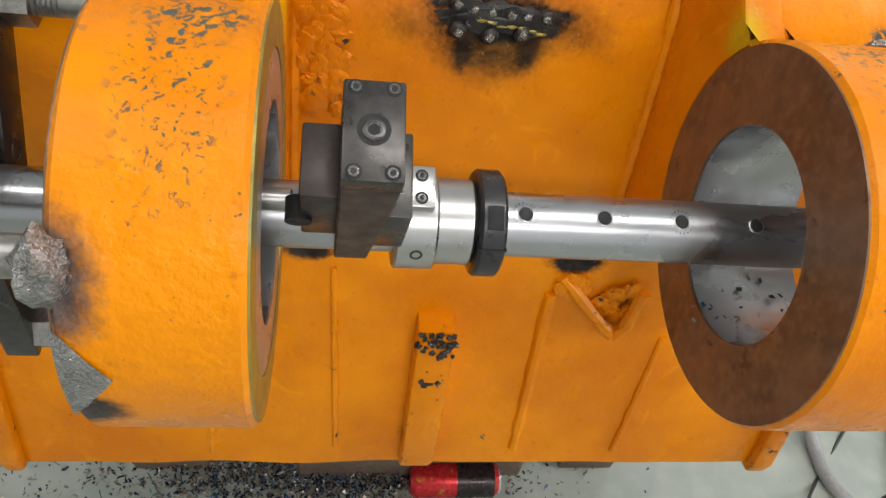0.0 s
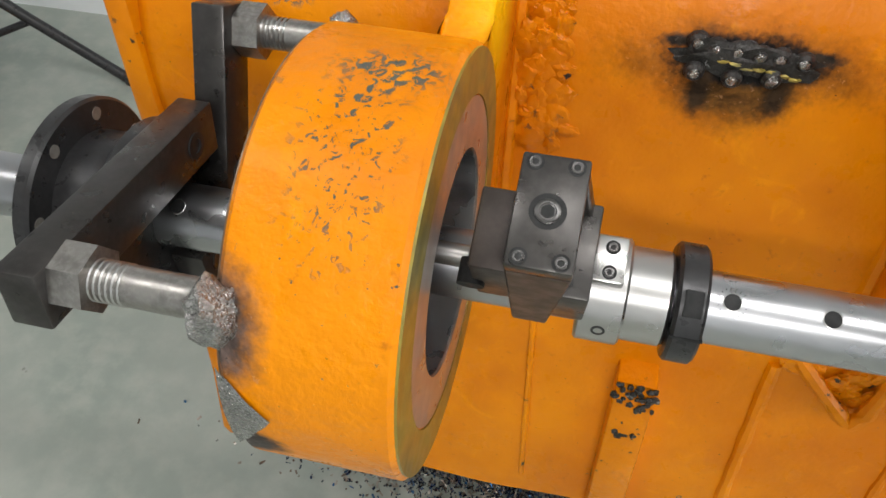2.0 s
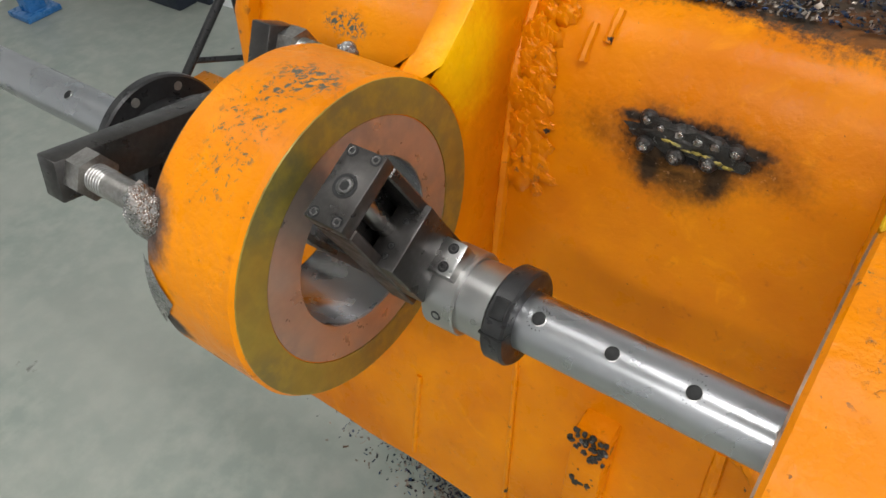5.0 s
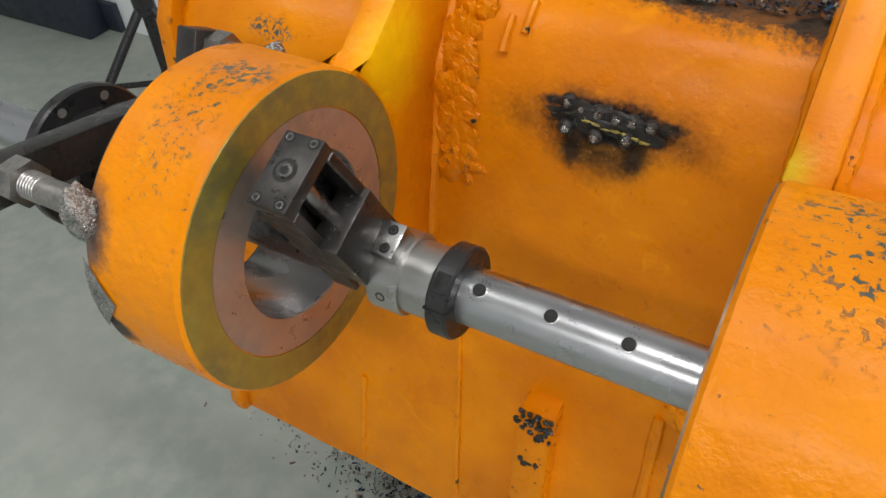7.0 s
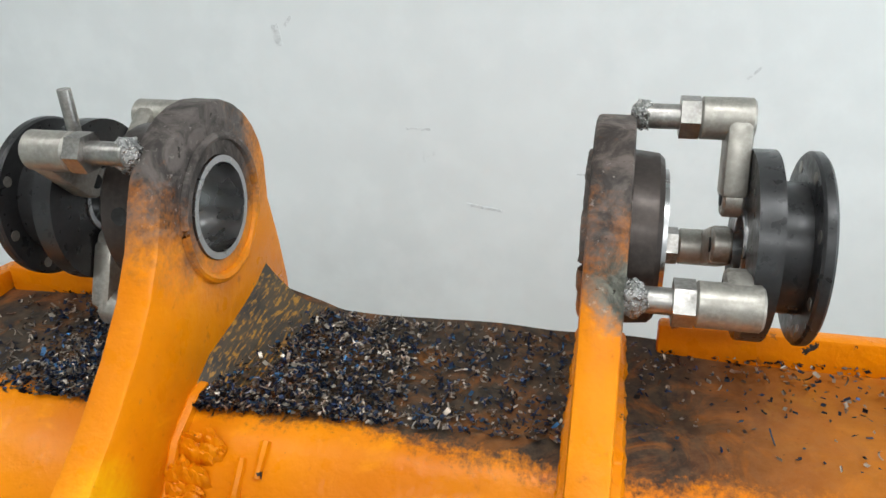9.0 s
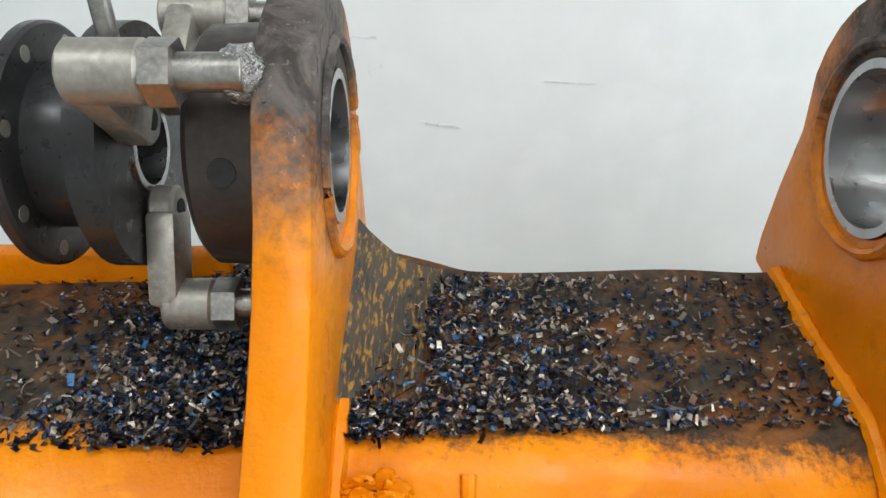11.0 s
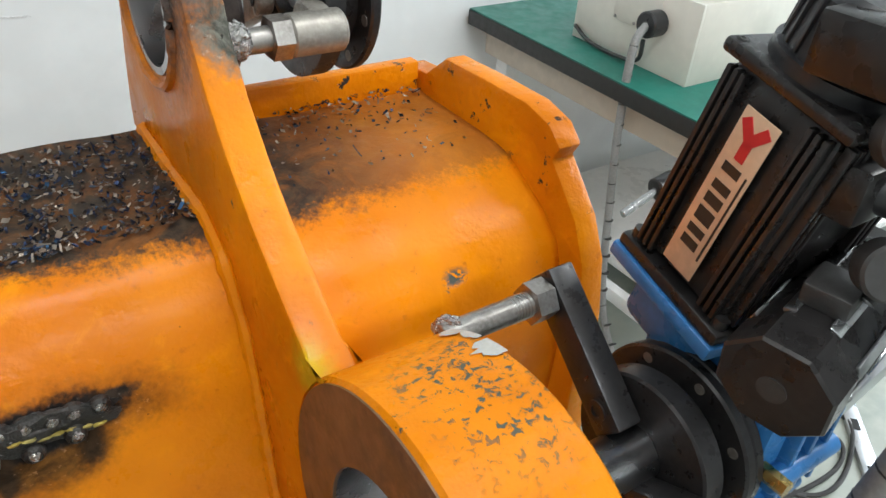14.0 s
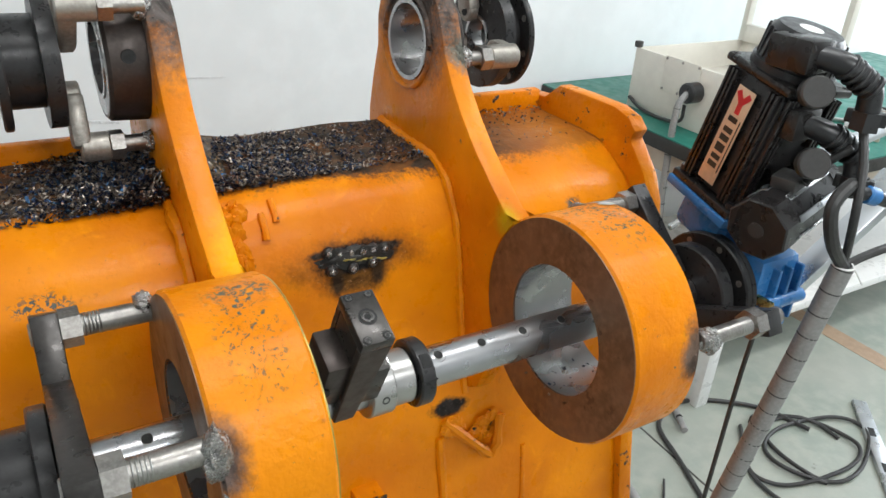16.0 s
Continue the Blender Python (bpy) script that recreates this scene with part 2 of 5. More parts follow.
M_HOSE = plain("grey_hose", (0.27, 0.265, 0.26), 0.5, 0.0, 0.2, 30.0, 0.1, 0.0006)
M_CABLE = plain("cable_rubber", (0.035, 0.034, 0.034), 0.5, 0.0, 0.2, 30.0, 0.1, 0.0006)
M_FLOOR = plain("floor_paint", (0.36, 0.375, 0.33), 0.42, 0.0, 0.14, 2.2, 0.12, 0.002, dark=(0.27, 0.31, 0.27), spot=((0.16, 0.16, 0.14), 7.0, 0.68))
M_WALL = plain("wall_paint", (0.83, 0.845, 0.855), 0.65, 0.0, 0.05, 1.3, 0.08, 0.002, spot=((0.60, 0.605, 0.61), 3.0, 0.735))
M_CEIL = plain("ceiling_paint", (0.78, 0.78, 0.77), 0.7, 0.0, 0.05, 2.0, 0.1, 0.002)
M_GREEN = plain("green_mat", (0.02, 0.17, 0.13), 0.45, 0.0, 0.15, 9.0, 0.08, 0.0006)
M_CREAM = plain("cream_enamel", (0.72, 0.69, 0.62), 0.4, 0.0, 0.06, 5.0, 0.06, 0.0006)
M_BEIGE = plain("beige_apron", (0.55, 0.47, 0.38), 0.5, 0.0, 0.1, 5.0, 0.06, 0.0006)
M_WHITE = plain("white_enamel", (0.80, 0.80, 0.79), 0.35, 0.0, 0.05, 5.0, 0.05, 0.0006)
M_REDCAN = plain("can_red", (0.55, 0.02, 0.025), 0.3, 0.5, 0.2, 40.0, 0.05, 0.0004, spot=((0.45, 0.25, 0.03), 45.0, 0.60))
M_CANDARK = plain("can_dark", (0.03, 0.02, 0.02), 0.3, 0.5, 0.2, 40.0, 0.05, 0.0004)
M_WOOD = plain("old_timber", (0.16, 0.11, 0.075), 0.7, 0.0, 0.35, 20.0, 0.4, 0.002)
M_TAPE = plain("brown_tape", (0.40, 0.28, 0.19), 0.5, 0.0, 0.12, 9.0, 0.05, 0.0005)
M_BULB = plain("cream_plastic", (0.72, 0.62, 0.42), 0.35, 0.0, 0.1, 20.0, 0.05, 0.0005)


def streak_material():
    """Dark oily dirt with dotted ochre streaks running along the slope."""
    m, t, b = nodes_of("oily_streaks", 0.45)
    g = t.nodes.new("ShaderNodeNewGeometry")
    v = t.nodes.new("ShaderNodeVectorMath")
    v.operation = "MULTIPLY"
    t.links.new(g.outputs["Position"], v.inputs[0])
    v.inputs[1].default_value = (1.0, 0.16, 0.5)
    line = n_ramp(t, n_noise(t, 430.0, 3.0, 0.5, v.outputs[0], 0.3), 0.50, 0.64)
    dots = n_ramp(t, n_noise(t, 150.0, 4.0), 0.40, 0.55, 0.25, 1.0)
    c = n_mix(t, n_ramp(t, n_noise(t, 25.0, 5.0), 0.35, 0.65), (0.022, 0.018, 0.014), (0.055, 0.038, 0.02))
    c = n_mix(t, n_math(t, "MULTIPLY", line, dots), c, (0.34, 0.165, 0.012))
    t.links.new(c, b.inputs["Base Color"])
    n_bump(t, b, n_noise(t, 150.0, 5.0, 0.6, v.outputs[0]), 0.6, 0.003)
    return m


M_STREAK = streak_material()
M_NAVY = plain("navy_enamel", (0.02, 0.025, 0.04), 0.45, 0.0, 0.15, 9.0, 0.06, 0.0006)


def chips_material():
    m, t, b = nodes_of("cutting_chips", 0.42, 1.0)
    g = t.nodes.new("ShaderNodeNewGeometry")
    r = t.nodes.new("ShaderNodeValToRGB")
    r.color_ramp.elements[0].color, r.color_ramp.elements[1].color = (0.02, 0.02, 0.022, 1), (0.42, 0.37, 0.32, 1)
    for p, c in ((0.3, (0.03, 0.045, 0.10, 1)), (0.42, (0.03, 0.03, 0.03, 1)), (0.50, (0.05, 0.13, 0.26, 1)), (0.56, (0.13, 0.085, 0.06, 1)), (0.76, (0.30, 0.25, 0.21, 1))):
        e = r.color_ramp.elements.new(p)
        e.color = c
    t.links.new(g.outputs["Random Per Island"], r.inputs[0])
    t.links.new(r.outputs[0], b.inputs["Base Color"])
    return m


M_CHIPS = chips_material()

# ---------------------------------------------------------------- mesh helpers


def mesh_ob(name, bm, mat, smooth=True):
    bmesh.ops.recalc_face_normals(bm, faces=bm.faces)
    me = bpy.data.meshes.new(name)
    if smooth:
        for f in bm.faces:
            f.smooth = True
        for e in bm.edges:
            if len(e.link_faces) == 2 and e.calc_face_angle(0) > radians(32):
                e.smooth = False
    bm.to_mesh(me)
    bm.free()
    me.materials.append(mat)
    return new(name, me)


def part(name, bm, mat, parent, label=""):
    ob = mesh_ob(name, bm, mat)
    ob.parent = parent
    ob.matrix_parent_inverse = Matrix.Translation(-parent.location) if parent.parent is None else Matrix()
    if label:
        ob["label"] = label
    return ob


def thing(name, label, category, at=(0, 0, 0), group="", kind=""):
    ob = tagged(new(name), label, category, group, kind)
    ob.location = at
    return ob


def box(x0, x1, y0, y1, z0, z1, bevel=0.0, bm=None, m=None):
    out = bm or bmesh.new()
    b = bmesh.new()
    bmesh.ops.create_cube(b, size=1.0, matrix=Matrix.Translation(((x0 + x1) / 2, (y0 + y1) / 2, (z0 + z1) / 2)) @ Matrix.Diagonal((x1 - x0, y1 - y0, z1 - z0, 1)))
    if bevel:
        bmesh.ops.bevel(b, geom=b.edges[:], offset=bevel, segments=2, affect="EDGES", profile=0.5)
    if m:
        b.transform(m)
    if bm is None:
        out.free()
        return b
    join(out, b)
    return out


def join(bm, other):
    me = bpy.data.meshes.new("tmp")
    other.to_mesh(me)
    other.free()
    bm.from_mesh(me)
    bpy.data.meshes.remove(me)
    return bm


def lathe(profile, seg=48, m=None, closed=True):
    """Turns (along, radius) pairs round the X axis. closed: the last pair joins the first."""
    bm = bmesh.new()
    rings = []
    for a, r in profile:
        rings.append([bm.verts.new((a, r * math.cos(2 * math.pi * k / seg), r * math.sin(2 * math.pi * k / seg))) for k in range(seg)])
    pairs = list(zip(rings, rings[1:])) + ([(rings[-1], rings[0])] if closed else [])
    for p, q in pairs:
        for k in range(seg):
            bm.faces.new((p[k], p[(k + 1) % seg], q[(k + 1) % seg], q[k]))
    if not closed:
        for ring in (rings[0], rings[-1]):
            bm.faces.new(ring)
    if m:
        bm.transform(m)
    return bm


def rod(p, q, r, seg=20, bevel=0.0, r2=None):
    """A solid cylinder from p to q."""
    p, q = Vector(p), Vector(q)
    d = q - p
    n = d.length
    r2 = r if r2 is None else r2
    prof = [(0, r - bevel), (bevel, r), (n - bevel, r2), (n, r2 - bevel)] if bevel else [(0, r), (n, r2)]
    return lathe(prof, seg, Matrix.Translation(p) @ d.to_track_quat("X", "Z").to_matrix().to_4x4(), closed=False)


def hexnut(p, q, r):
    bm = rod(p, q, r, 6)
    bmesh.ops.bevel(bm, geom=[e for e in bm.edges if e.calc_face_angle(0) > 1.2], offset=r * 0.1, segments=1, affect="EDGES")
    return bm


def thread(p, q, r, pitch=0.003):
    """A stud end with thread ridges."""
    d = Vector(q) - Vector(p)
    n = max(3, int(d.length / pitch))
    prof = []
    for k in range(n):
        prof += [(d.length * k / n, r * 0.9), (d.length * (k + 0.5) / n, r)]
    prof.append((d.length, r * 0.9))
    return lathe(prof, 18, Matrix.Translation(p) @ d.to_track_quat("X", "Z").to_matrix().to_4x4(), closed=False)


def plate(outline, x0, x1, hole=None, bevel=0.003, seg=40):
    """A plate in the YZ plane with an optional round hole (y, z, radius)."""
    bm = bmesh.new()
    loops = [[bm.verts.new((x0, y, z)) for y, z in outline]]
    if hole:
        loops.append([bm.verts.new((x0, hole[0] + hole[2] * math.cos(2 * math.pi * k / seg), hole[1] + hole[2] * math.sin(2 * math.pi * k / seg))) for k in range(seg)])
    edges = [bm.edges.new((lp[k], lp[(k + 1) % len(lp)])) for lp in loops for k in range(len(lp))]
    bmesh.ops.triangle_fill(bm, use_beauty=True, edges=edges)
    up = bmesh.ops.extrude_face_region(bm, geom=bm.faces[:])
    bmesh.ops.translate(bm, verts=[v for v in up["geom"] if isinstance(v, bmesh.types.BMVert)], vec=(x1 - x0, 0, 0))
    bmesh.ops.recalc_face_normals(bm, faces=bm.faces)
    if bevel:
        sharp = [e for e in bm.edges if len(e.link_faces) == 2 and e.calc_face_angle(0) > 1.2]
        bmesh.ops.bevel(bm, geom=sharp, offset=bevel, segments=2, affect="EDGES", profile=0.5)
    return bm


def blob(centre, size, seed, rough=0.35, sub=3):
    """A lump of weld metal."""
    bm = bmesh.new()
    bmesh.ops.create_icosphere(bm, subdivisions=sub, radius=1.0)
    for v in bm.verts:
        n = noise.noise(v.co * 2.6 + Vector((seed * 7.1, 0, 0))) + 0.5 * noise.noise(v.co * 6.3 + Vector((0, seed * 3.3, 0)))
        v.co *= 1 + rough * n
        v.co = Vector((v.co.x * size[0], v.co.y * size[1], v.co.z * size[2])) + Vector(centre)
    return bm


def bead(pts, r, seed, step=0.006):
    """A weld bead: overlapping ripples along a line of points."""
    bm = bmesh.new()
    pts = [Vector(p) for p in pts]
    rings = []
    for a, b in zip(pts, pts[1:]):
        n = max(2, int((b - a).length / step))
        q = (b - a).to_track_quat("X", "Z").to_matrix()
        for k in range(n):
            c = a.lerp(b, k / n)
            rr = r * (0.95 + 0.1 * (k % 2)) * (1 + 0.35 * noise.noise(c * 60 + Vector((seed, 0, 0))))
            rings.append([bm.verts.new(c + q @ Vector((0, rr * math.cos(2 * math.pi * j / 8), rr * math.sin(2 * math.pi * j / 8)))) for j in range(8)])
    for p, q in zip(rings, rings[1:]):
        for j in range(8):
            bm.faces.new((p[j], p[(j + 1) % 8], q[(j + 1) % 8], q[j]))
    for ring in (rings[0], rings[-1]):
        bm.faces.new(ring)
    return bm


def tube(pts, r, seg=10, sub=8):
    """A smooth tube through points."""
    pts = [Vector(p) for p in pts]
    ext = [pts[0] * 2 - pts[1], *pts, pts[-1] * 2 - pts[-2]]
    line = []
    for a, b, c, d in zip(ext, ext[1:], ext[2:], ext[3:]):
        for k in range(sub):
            u = k / sub
            line.append(0.5 * ((2 * b) + (c - a) * u + (2 * a - 5 * b + 4 * c - d) * u * u + (3 * b - a - 3 * c + d) * u ** 3))
    line.append(pts[-1])
    bm = bmesh.new()
    rings, nrm = [], Vector((0.3, 0.5, 0.81)).normalized()
    for k, p in enumerate(line):
        tan = (line[min(k + 1, len(line) - 1)] - line[max(k - 1, 0)]).normalized()
        nrm = (nrm - tan * nrm.dot(tan)).normalized()
        bi = tan.cross(nrm)
        rings.append([bm.verts.new(p + r * (nrm * math.cos(2 * math.pi * j / seg) + bi * math.sin(2 * math.pi * j / seg))) for j in range(seg)])
    for p, q in zip(rings, rings[1:]):
        for j in range(seg):
            bm.faces.new((p[j], p[(j + 1) % seg], q[(j + 1) % seg], q[j]))
    for ring in (rings[0], rings[-1]):
        bm.faces.new(ring)
    return bm


def beam(p, q, w, h, bevel=0.002):
    """A square bar from p to q."""
    d = Vector(q) - Vector(p)
    return box(0, d.length, -w / 2, w / 2, -h / 2, h / 2, bevel, None, Matrix.Translation(p) @ d.to_track_quat("X", "Z").to_matrix().to_4x4())


def socket_screw(thing_ob, m, r, mat=None, h=0.002):
    """A socket head screw, its axis along the local Z of m."""
    t = m @ Matrix.Rotation(radians(-90), 4, "Y")
    # A flush dark disc paints the shade of a counterbore round the head.
    part("recess_shade", lathe([(-0.001, r), (0.00025, r), (0.00025, 0.0001), (-0.001, 0.0001)], 20, t), M_HOLE_SHADE, thing_ob)
    s = part("screw", lathe([(-0.001, r * 0.70), (h * 0.35, r * 0.70), (h * 0.45, r * 0.63), (h * 0.45, r * 0.46), (h * 0.2, r * 0.42), (h * 0.2, 0.0001), (-0.001, 0.0001)], 20, t), mat or M_HEAD, thing_ob)
    part("socket", lathe([(h * 0.22, r * 0.40), (h * 0.26, 0.0002)], 6, t, closed=False), M_HOLE_SHADE, s)
    return s

# ---------------------------------------------------------------- room
X0, X1, Y0, Y1, HT = -3.2, 4.6, -3.2, 2.18, 3.0


def structure(name, bm, mat, label):
    return tagged(mesh_ob(name, bm, mat, smooth=False), label, name.split("_")[0], kind="structure")


structure("floor", box(X0 - 0.2, X1 + 0.2, Y0 - 0.2, Y1 + 0.2, -0.15, 0.0), M_FLOOR, "grey-green painted concrete workshop floor with stains")
structure("wall_north", box(X0, X1, Y1, Y1 + 0.2, 0.0, HT), M_WALL, "plain white plastered wall with grey scuffs")
structure("wall_south", box(X0, X1, Y0 - 0.2, Y0, 0.0, HT), M_WALL, "plain white plastered wall")
structure("wall_west", box(X0 - 0.2, X0, Y0, Y1, 0.0, HT), M_WALL, "plain white plastered wall")
wall = bmesh.new()
for y0, y1, z0, z1 in ((Y0, -0.5, 0, HT), (1.7, Y1, 0, HT), (-0.5, 1.7, 0, 0.95), (-0.5, 1.7, 2.4, HT)):
    box(X1, X1 + 0.2, y0, y1, z0, z1, 0, wall)
structure("wall_east", wall, M_WALL, "white plastered wall with a wide window opening")
structure("ceiling", box(X0 - 0.2, X1 + 0.2, Y0 - 0.2, Y1 + 0.2, HT, HT + 0.15), M_CEIL, "plain white workshop ceiling")
win = thing("window_1", "white framed workshop window letting in daylight", "window", (X1 + 0.1, 0.6, 0.95), kind="structure")
fr = bmesh.new()
for y0, y1, z0, z1 in ((-0.5, 1.7, 0.95, 1.0), (-0.5, 1.7, 2.35, 2.4), (-0.5, -0.45, 1.0, 2.35), (1.65, 1.7, 1.0, 2.35), (0.57, 0.63, 1.0, 2.35)):
    box(X1 + 0.06, X1 + 0.12, y0, y1, z0, z1, 0.004, fr)
part("window_frame", fr, M_WHITE, win)
skirt = mesh_ob("baseboard", box(X0, -2.28, Y1 - 0.03, Y1 - 0.002, 0.0, 0.12, 0.004), M_NAVY)
tagged(skirt, "dark painted skirting board along the wall", "baseboard", kind="structure")
# Housings added for the assumed lamps, out of view overhead.
for px, py in ((-1.2, 0.4), (0.6, 0.4), (2.4, 0.4), (0.6, -1.6)):
    lampo = thing("assumed_ceiling_lamp", "assumed white ceiling lamp housing, unseen above the work area", "lamp", (px, py, 2.94), "ceiling lamps")
    part("housing", box(px - 0.62, px + 0.62, py - 0.16, py + 0.16, 2.945, 2.999, 0.006), M_WHITE, lampo)
# faint scuffs on the wall
for cx, cz, w, h, rot in ((-0.405, 1.205, 0.018, 0.05, -10), (-0.375, 1.235, 0.03, 0.007, -50), (0.09, 0.805, 0.085, 0.007, 8), (0.358, 0.901, 0.11, 0.004, 3), (-0.071, 0.994, 0.06, 0.006, 0), (0.655, 1.145, 0.035, 0.005, -45)):
    sc = mesh_ob("scuff", box(-w / 2, w / 2, -0.0012, 0.0, -h / 2, h / 2, 0.0, None, pose(cx, Y1 - 0.0005, cz, 0, rot, 0)), plain("scuff_grey", (0.70, 0.71, 0.72), 0.7, 0.0, 0.2, 60.0, 0, spot=((0.82, 0.835, 0.845), 90.0, 0.50)), False)
    tagged(sc, "grey scuff mark on the white wall", "scuff", "wall scuffs", "structure")

# ---------------------------------------------------------------- the bucket
AY, AZ = 0.689, 0.984
bucket = thing("excavator_bucket", "orange painted steel excavator bucket standing on the floor", "bucket", (0.15, 1.0, 0.0))

PROFILE = [(1.158, 1.075), (1.156, 1.098), (1.150, 1.104), (1.12, 1.100), (1.10, 1.099), (1.02, 1.098), (0.985, 1.0965), (0.966, 1.092), (0.948, 1.080), (0.930, 1.062), (0.917, 1.040), (0.906, 1.015),
           (0.899, 0.995), (0.888, 0.93), (0.872, 0.85), (0.850, 0.77), (0.826, 0.66), (0.800, 0.55), (0.778, 0.45), (0.776, 0.436), (0.786, 0.428), (0.83, 0.426), (1.14, 0.426)]
BX0, BX1 = -0.275, 0.668


def fore(x, z):
    """How far the sheet stands forward outside the two lugs."""
    out = 1.0 if x < 0.008 or x > 0.402 else 0.0
    u, v = min(1.0, max(0.0, (1.099 - z) / 0.06)), min(1.0, max(0.0, (z - 0.76) / 0.20))
    return 0.034 * out * u * u * (3 - 2 * u) * v * v * (3 - 2 * v)


def sheet_y(z, x=0.2):
    for (a, za), (b, zb) in zip(PROFILE[6:], PROFILE[7:]):
        if zb <= z <= za:
            return b + (a - b) * (z - zb) / (za - zb) - fore(x, z)
    return 0.778


def resample(pts, step):
    out = []
    for (a, b), (c, d) in zip(pts, pts[1:]):
        n = max(1, int(math.hypot(c - a, d - b) / step))
        out += [(a + (c - a) * k / n, b + (d - b) * k / n) for k in range(n)]
    return out + [pts[-1]]


def shell():
    bm = bmesh.new()
    prof = resample(PROFILE, 0.02)
    nx, x0, x1 = 92, BX0, BX1
    grid = []
    for k in range(nx + 1):
        x = x0 + (x1 - x0) * k / nx
        col = []
        for y, z in prof:
            d = 0.004 * noise.noise(Vector((x * 5, y * 5, z * 5))) + 0.0012 * noise.noise(Vector((x * 24, y * 24, z * 24)))
            edge = 0.008 * noise.noise(Vector((x * 9, 3, 1))) if y > 1.149 else 0.0
            low = 0.010 * noise.noise(Vector((x * 9, 9, 4))) if z < 0.46 and y < 0.8 else 0.0
            back = 0.045 * max(0.0, 1 - abs(x - 0.02) / 0.10) if y > 1.149 and z > 1.0 else 0.0
            col.append(bm.verts.new((x, y - d + back - fore(x, z) * (y < 1.0), z + d + edge + low)))
        grid.append(col)
    for a, b in zip(grid, grid[1:]):
        for j in range(len(prof) - 1):
            bm.faces.new((a[j], a[j + 1], b[j + 1], b[j]))
    return bm


sh = part("shell", shell(), M_SHELL, bucket, "bent front and top sheet with oily chips and scorched paint")
sol = sh.modifiers.new("thick", "SOLIDIFY")
sol.thickness, sol.offset = 0.012, -1.0
part("rear_sheet", box(BX0 + 0.005, BX1 - 0.005, 1.126, 1.138, 0.44, 1.078, 0.003), M_EDGE, bucket)

R_SIDE = [(1.165, 1.118), (1.12, 1.122), (1.085, 1.150), (1.02, 1.153), (0.95, 1.154), (0.916, 1.146), (0.898, 1.130), (0.906, 1.116), (0.892, 1.102), (0.864, 1.072), (0.845, 1.035),
          (0.834, 0.98), (0.826, 0.90), (0.822, 0.80), (0.810, 0.68), (0.785, 0.55), (0.762, 0.45), (0.766, 0.425), (0.80, 0.42), (1.165, 0.42)]
L_SIDE = [(1.165, 1.118), (1.10, 1.125), (0.99, 1.122), (0.93, 1.105), (0.885, 1.07), (0.862, 1.03), (0.852, 0.95), (0.842, 0.85), (0.818, 0.70), (0.790, 0.55), (0.764, 0.45), (0.768, 0.425), (1.165, 0.42)]
part("side_plate", plate(R_SIDE, BX1 - 0.002, BX1 + 0.026, None, 0.004), M_EDGE, bucket, "raised orange side plate with a torn edge")
part("side_plate", plate(L_SIDE, BX0 - 0.022, BX0 + 0.002, None, 0.006), M_EDGE, bucket)
part("back_lip", box(0.44, 0.665, 1.130, 1.148, 1.085, 1.132, 0.004), M_EDGE, bucket)
part("back_lip", box(-0.27, -0.06, 1.130, 1.148, 1.085, 1.128, 0.004), M_EDGE, bucket)

EAR = [(0.785, 1.074), (0.81, 1.088), (0.845, 1.112), (0.885, 1.141), (0.922, 1.174), (0.953, 1.208), (0.976, 1.243), (0.987, 1.268)]
for k in range(13):
    a = radians(160 - k * 12.5)
    EAR.append((BORE_C[0] + 0.098 * math.cos(a), BORE_C[1] + 0.098 * math.sin(a)))
EAR += [(1.176, 1.215), (1.190, 1.16), (1.199, 1.11), (1.199, 1.085), (1.10, 1.075), (0.99, 1.07), (0.93, 1.03), (0.905, 0.96), (0.885, 0.87), (0.86, 0.78), (0.83, 0.80)]
for k in range(9):
    a = radians(-42 + k * 11.5)
    EAR.append((AY + 0.1375 * math.cos(a), AZ + 0.1375 * math.sin(a)))
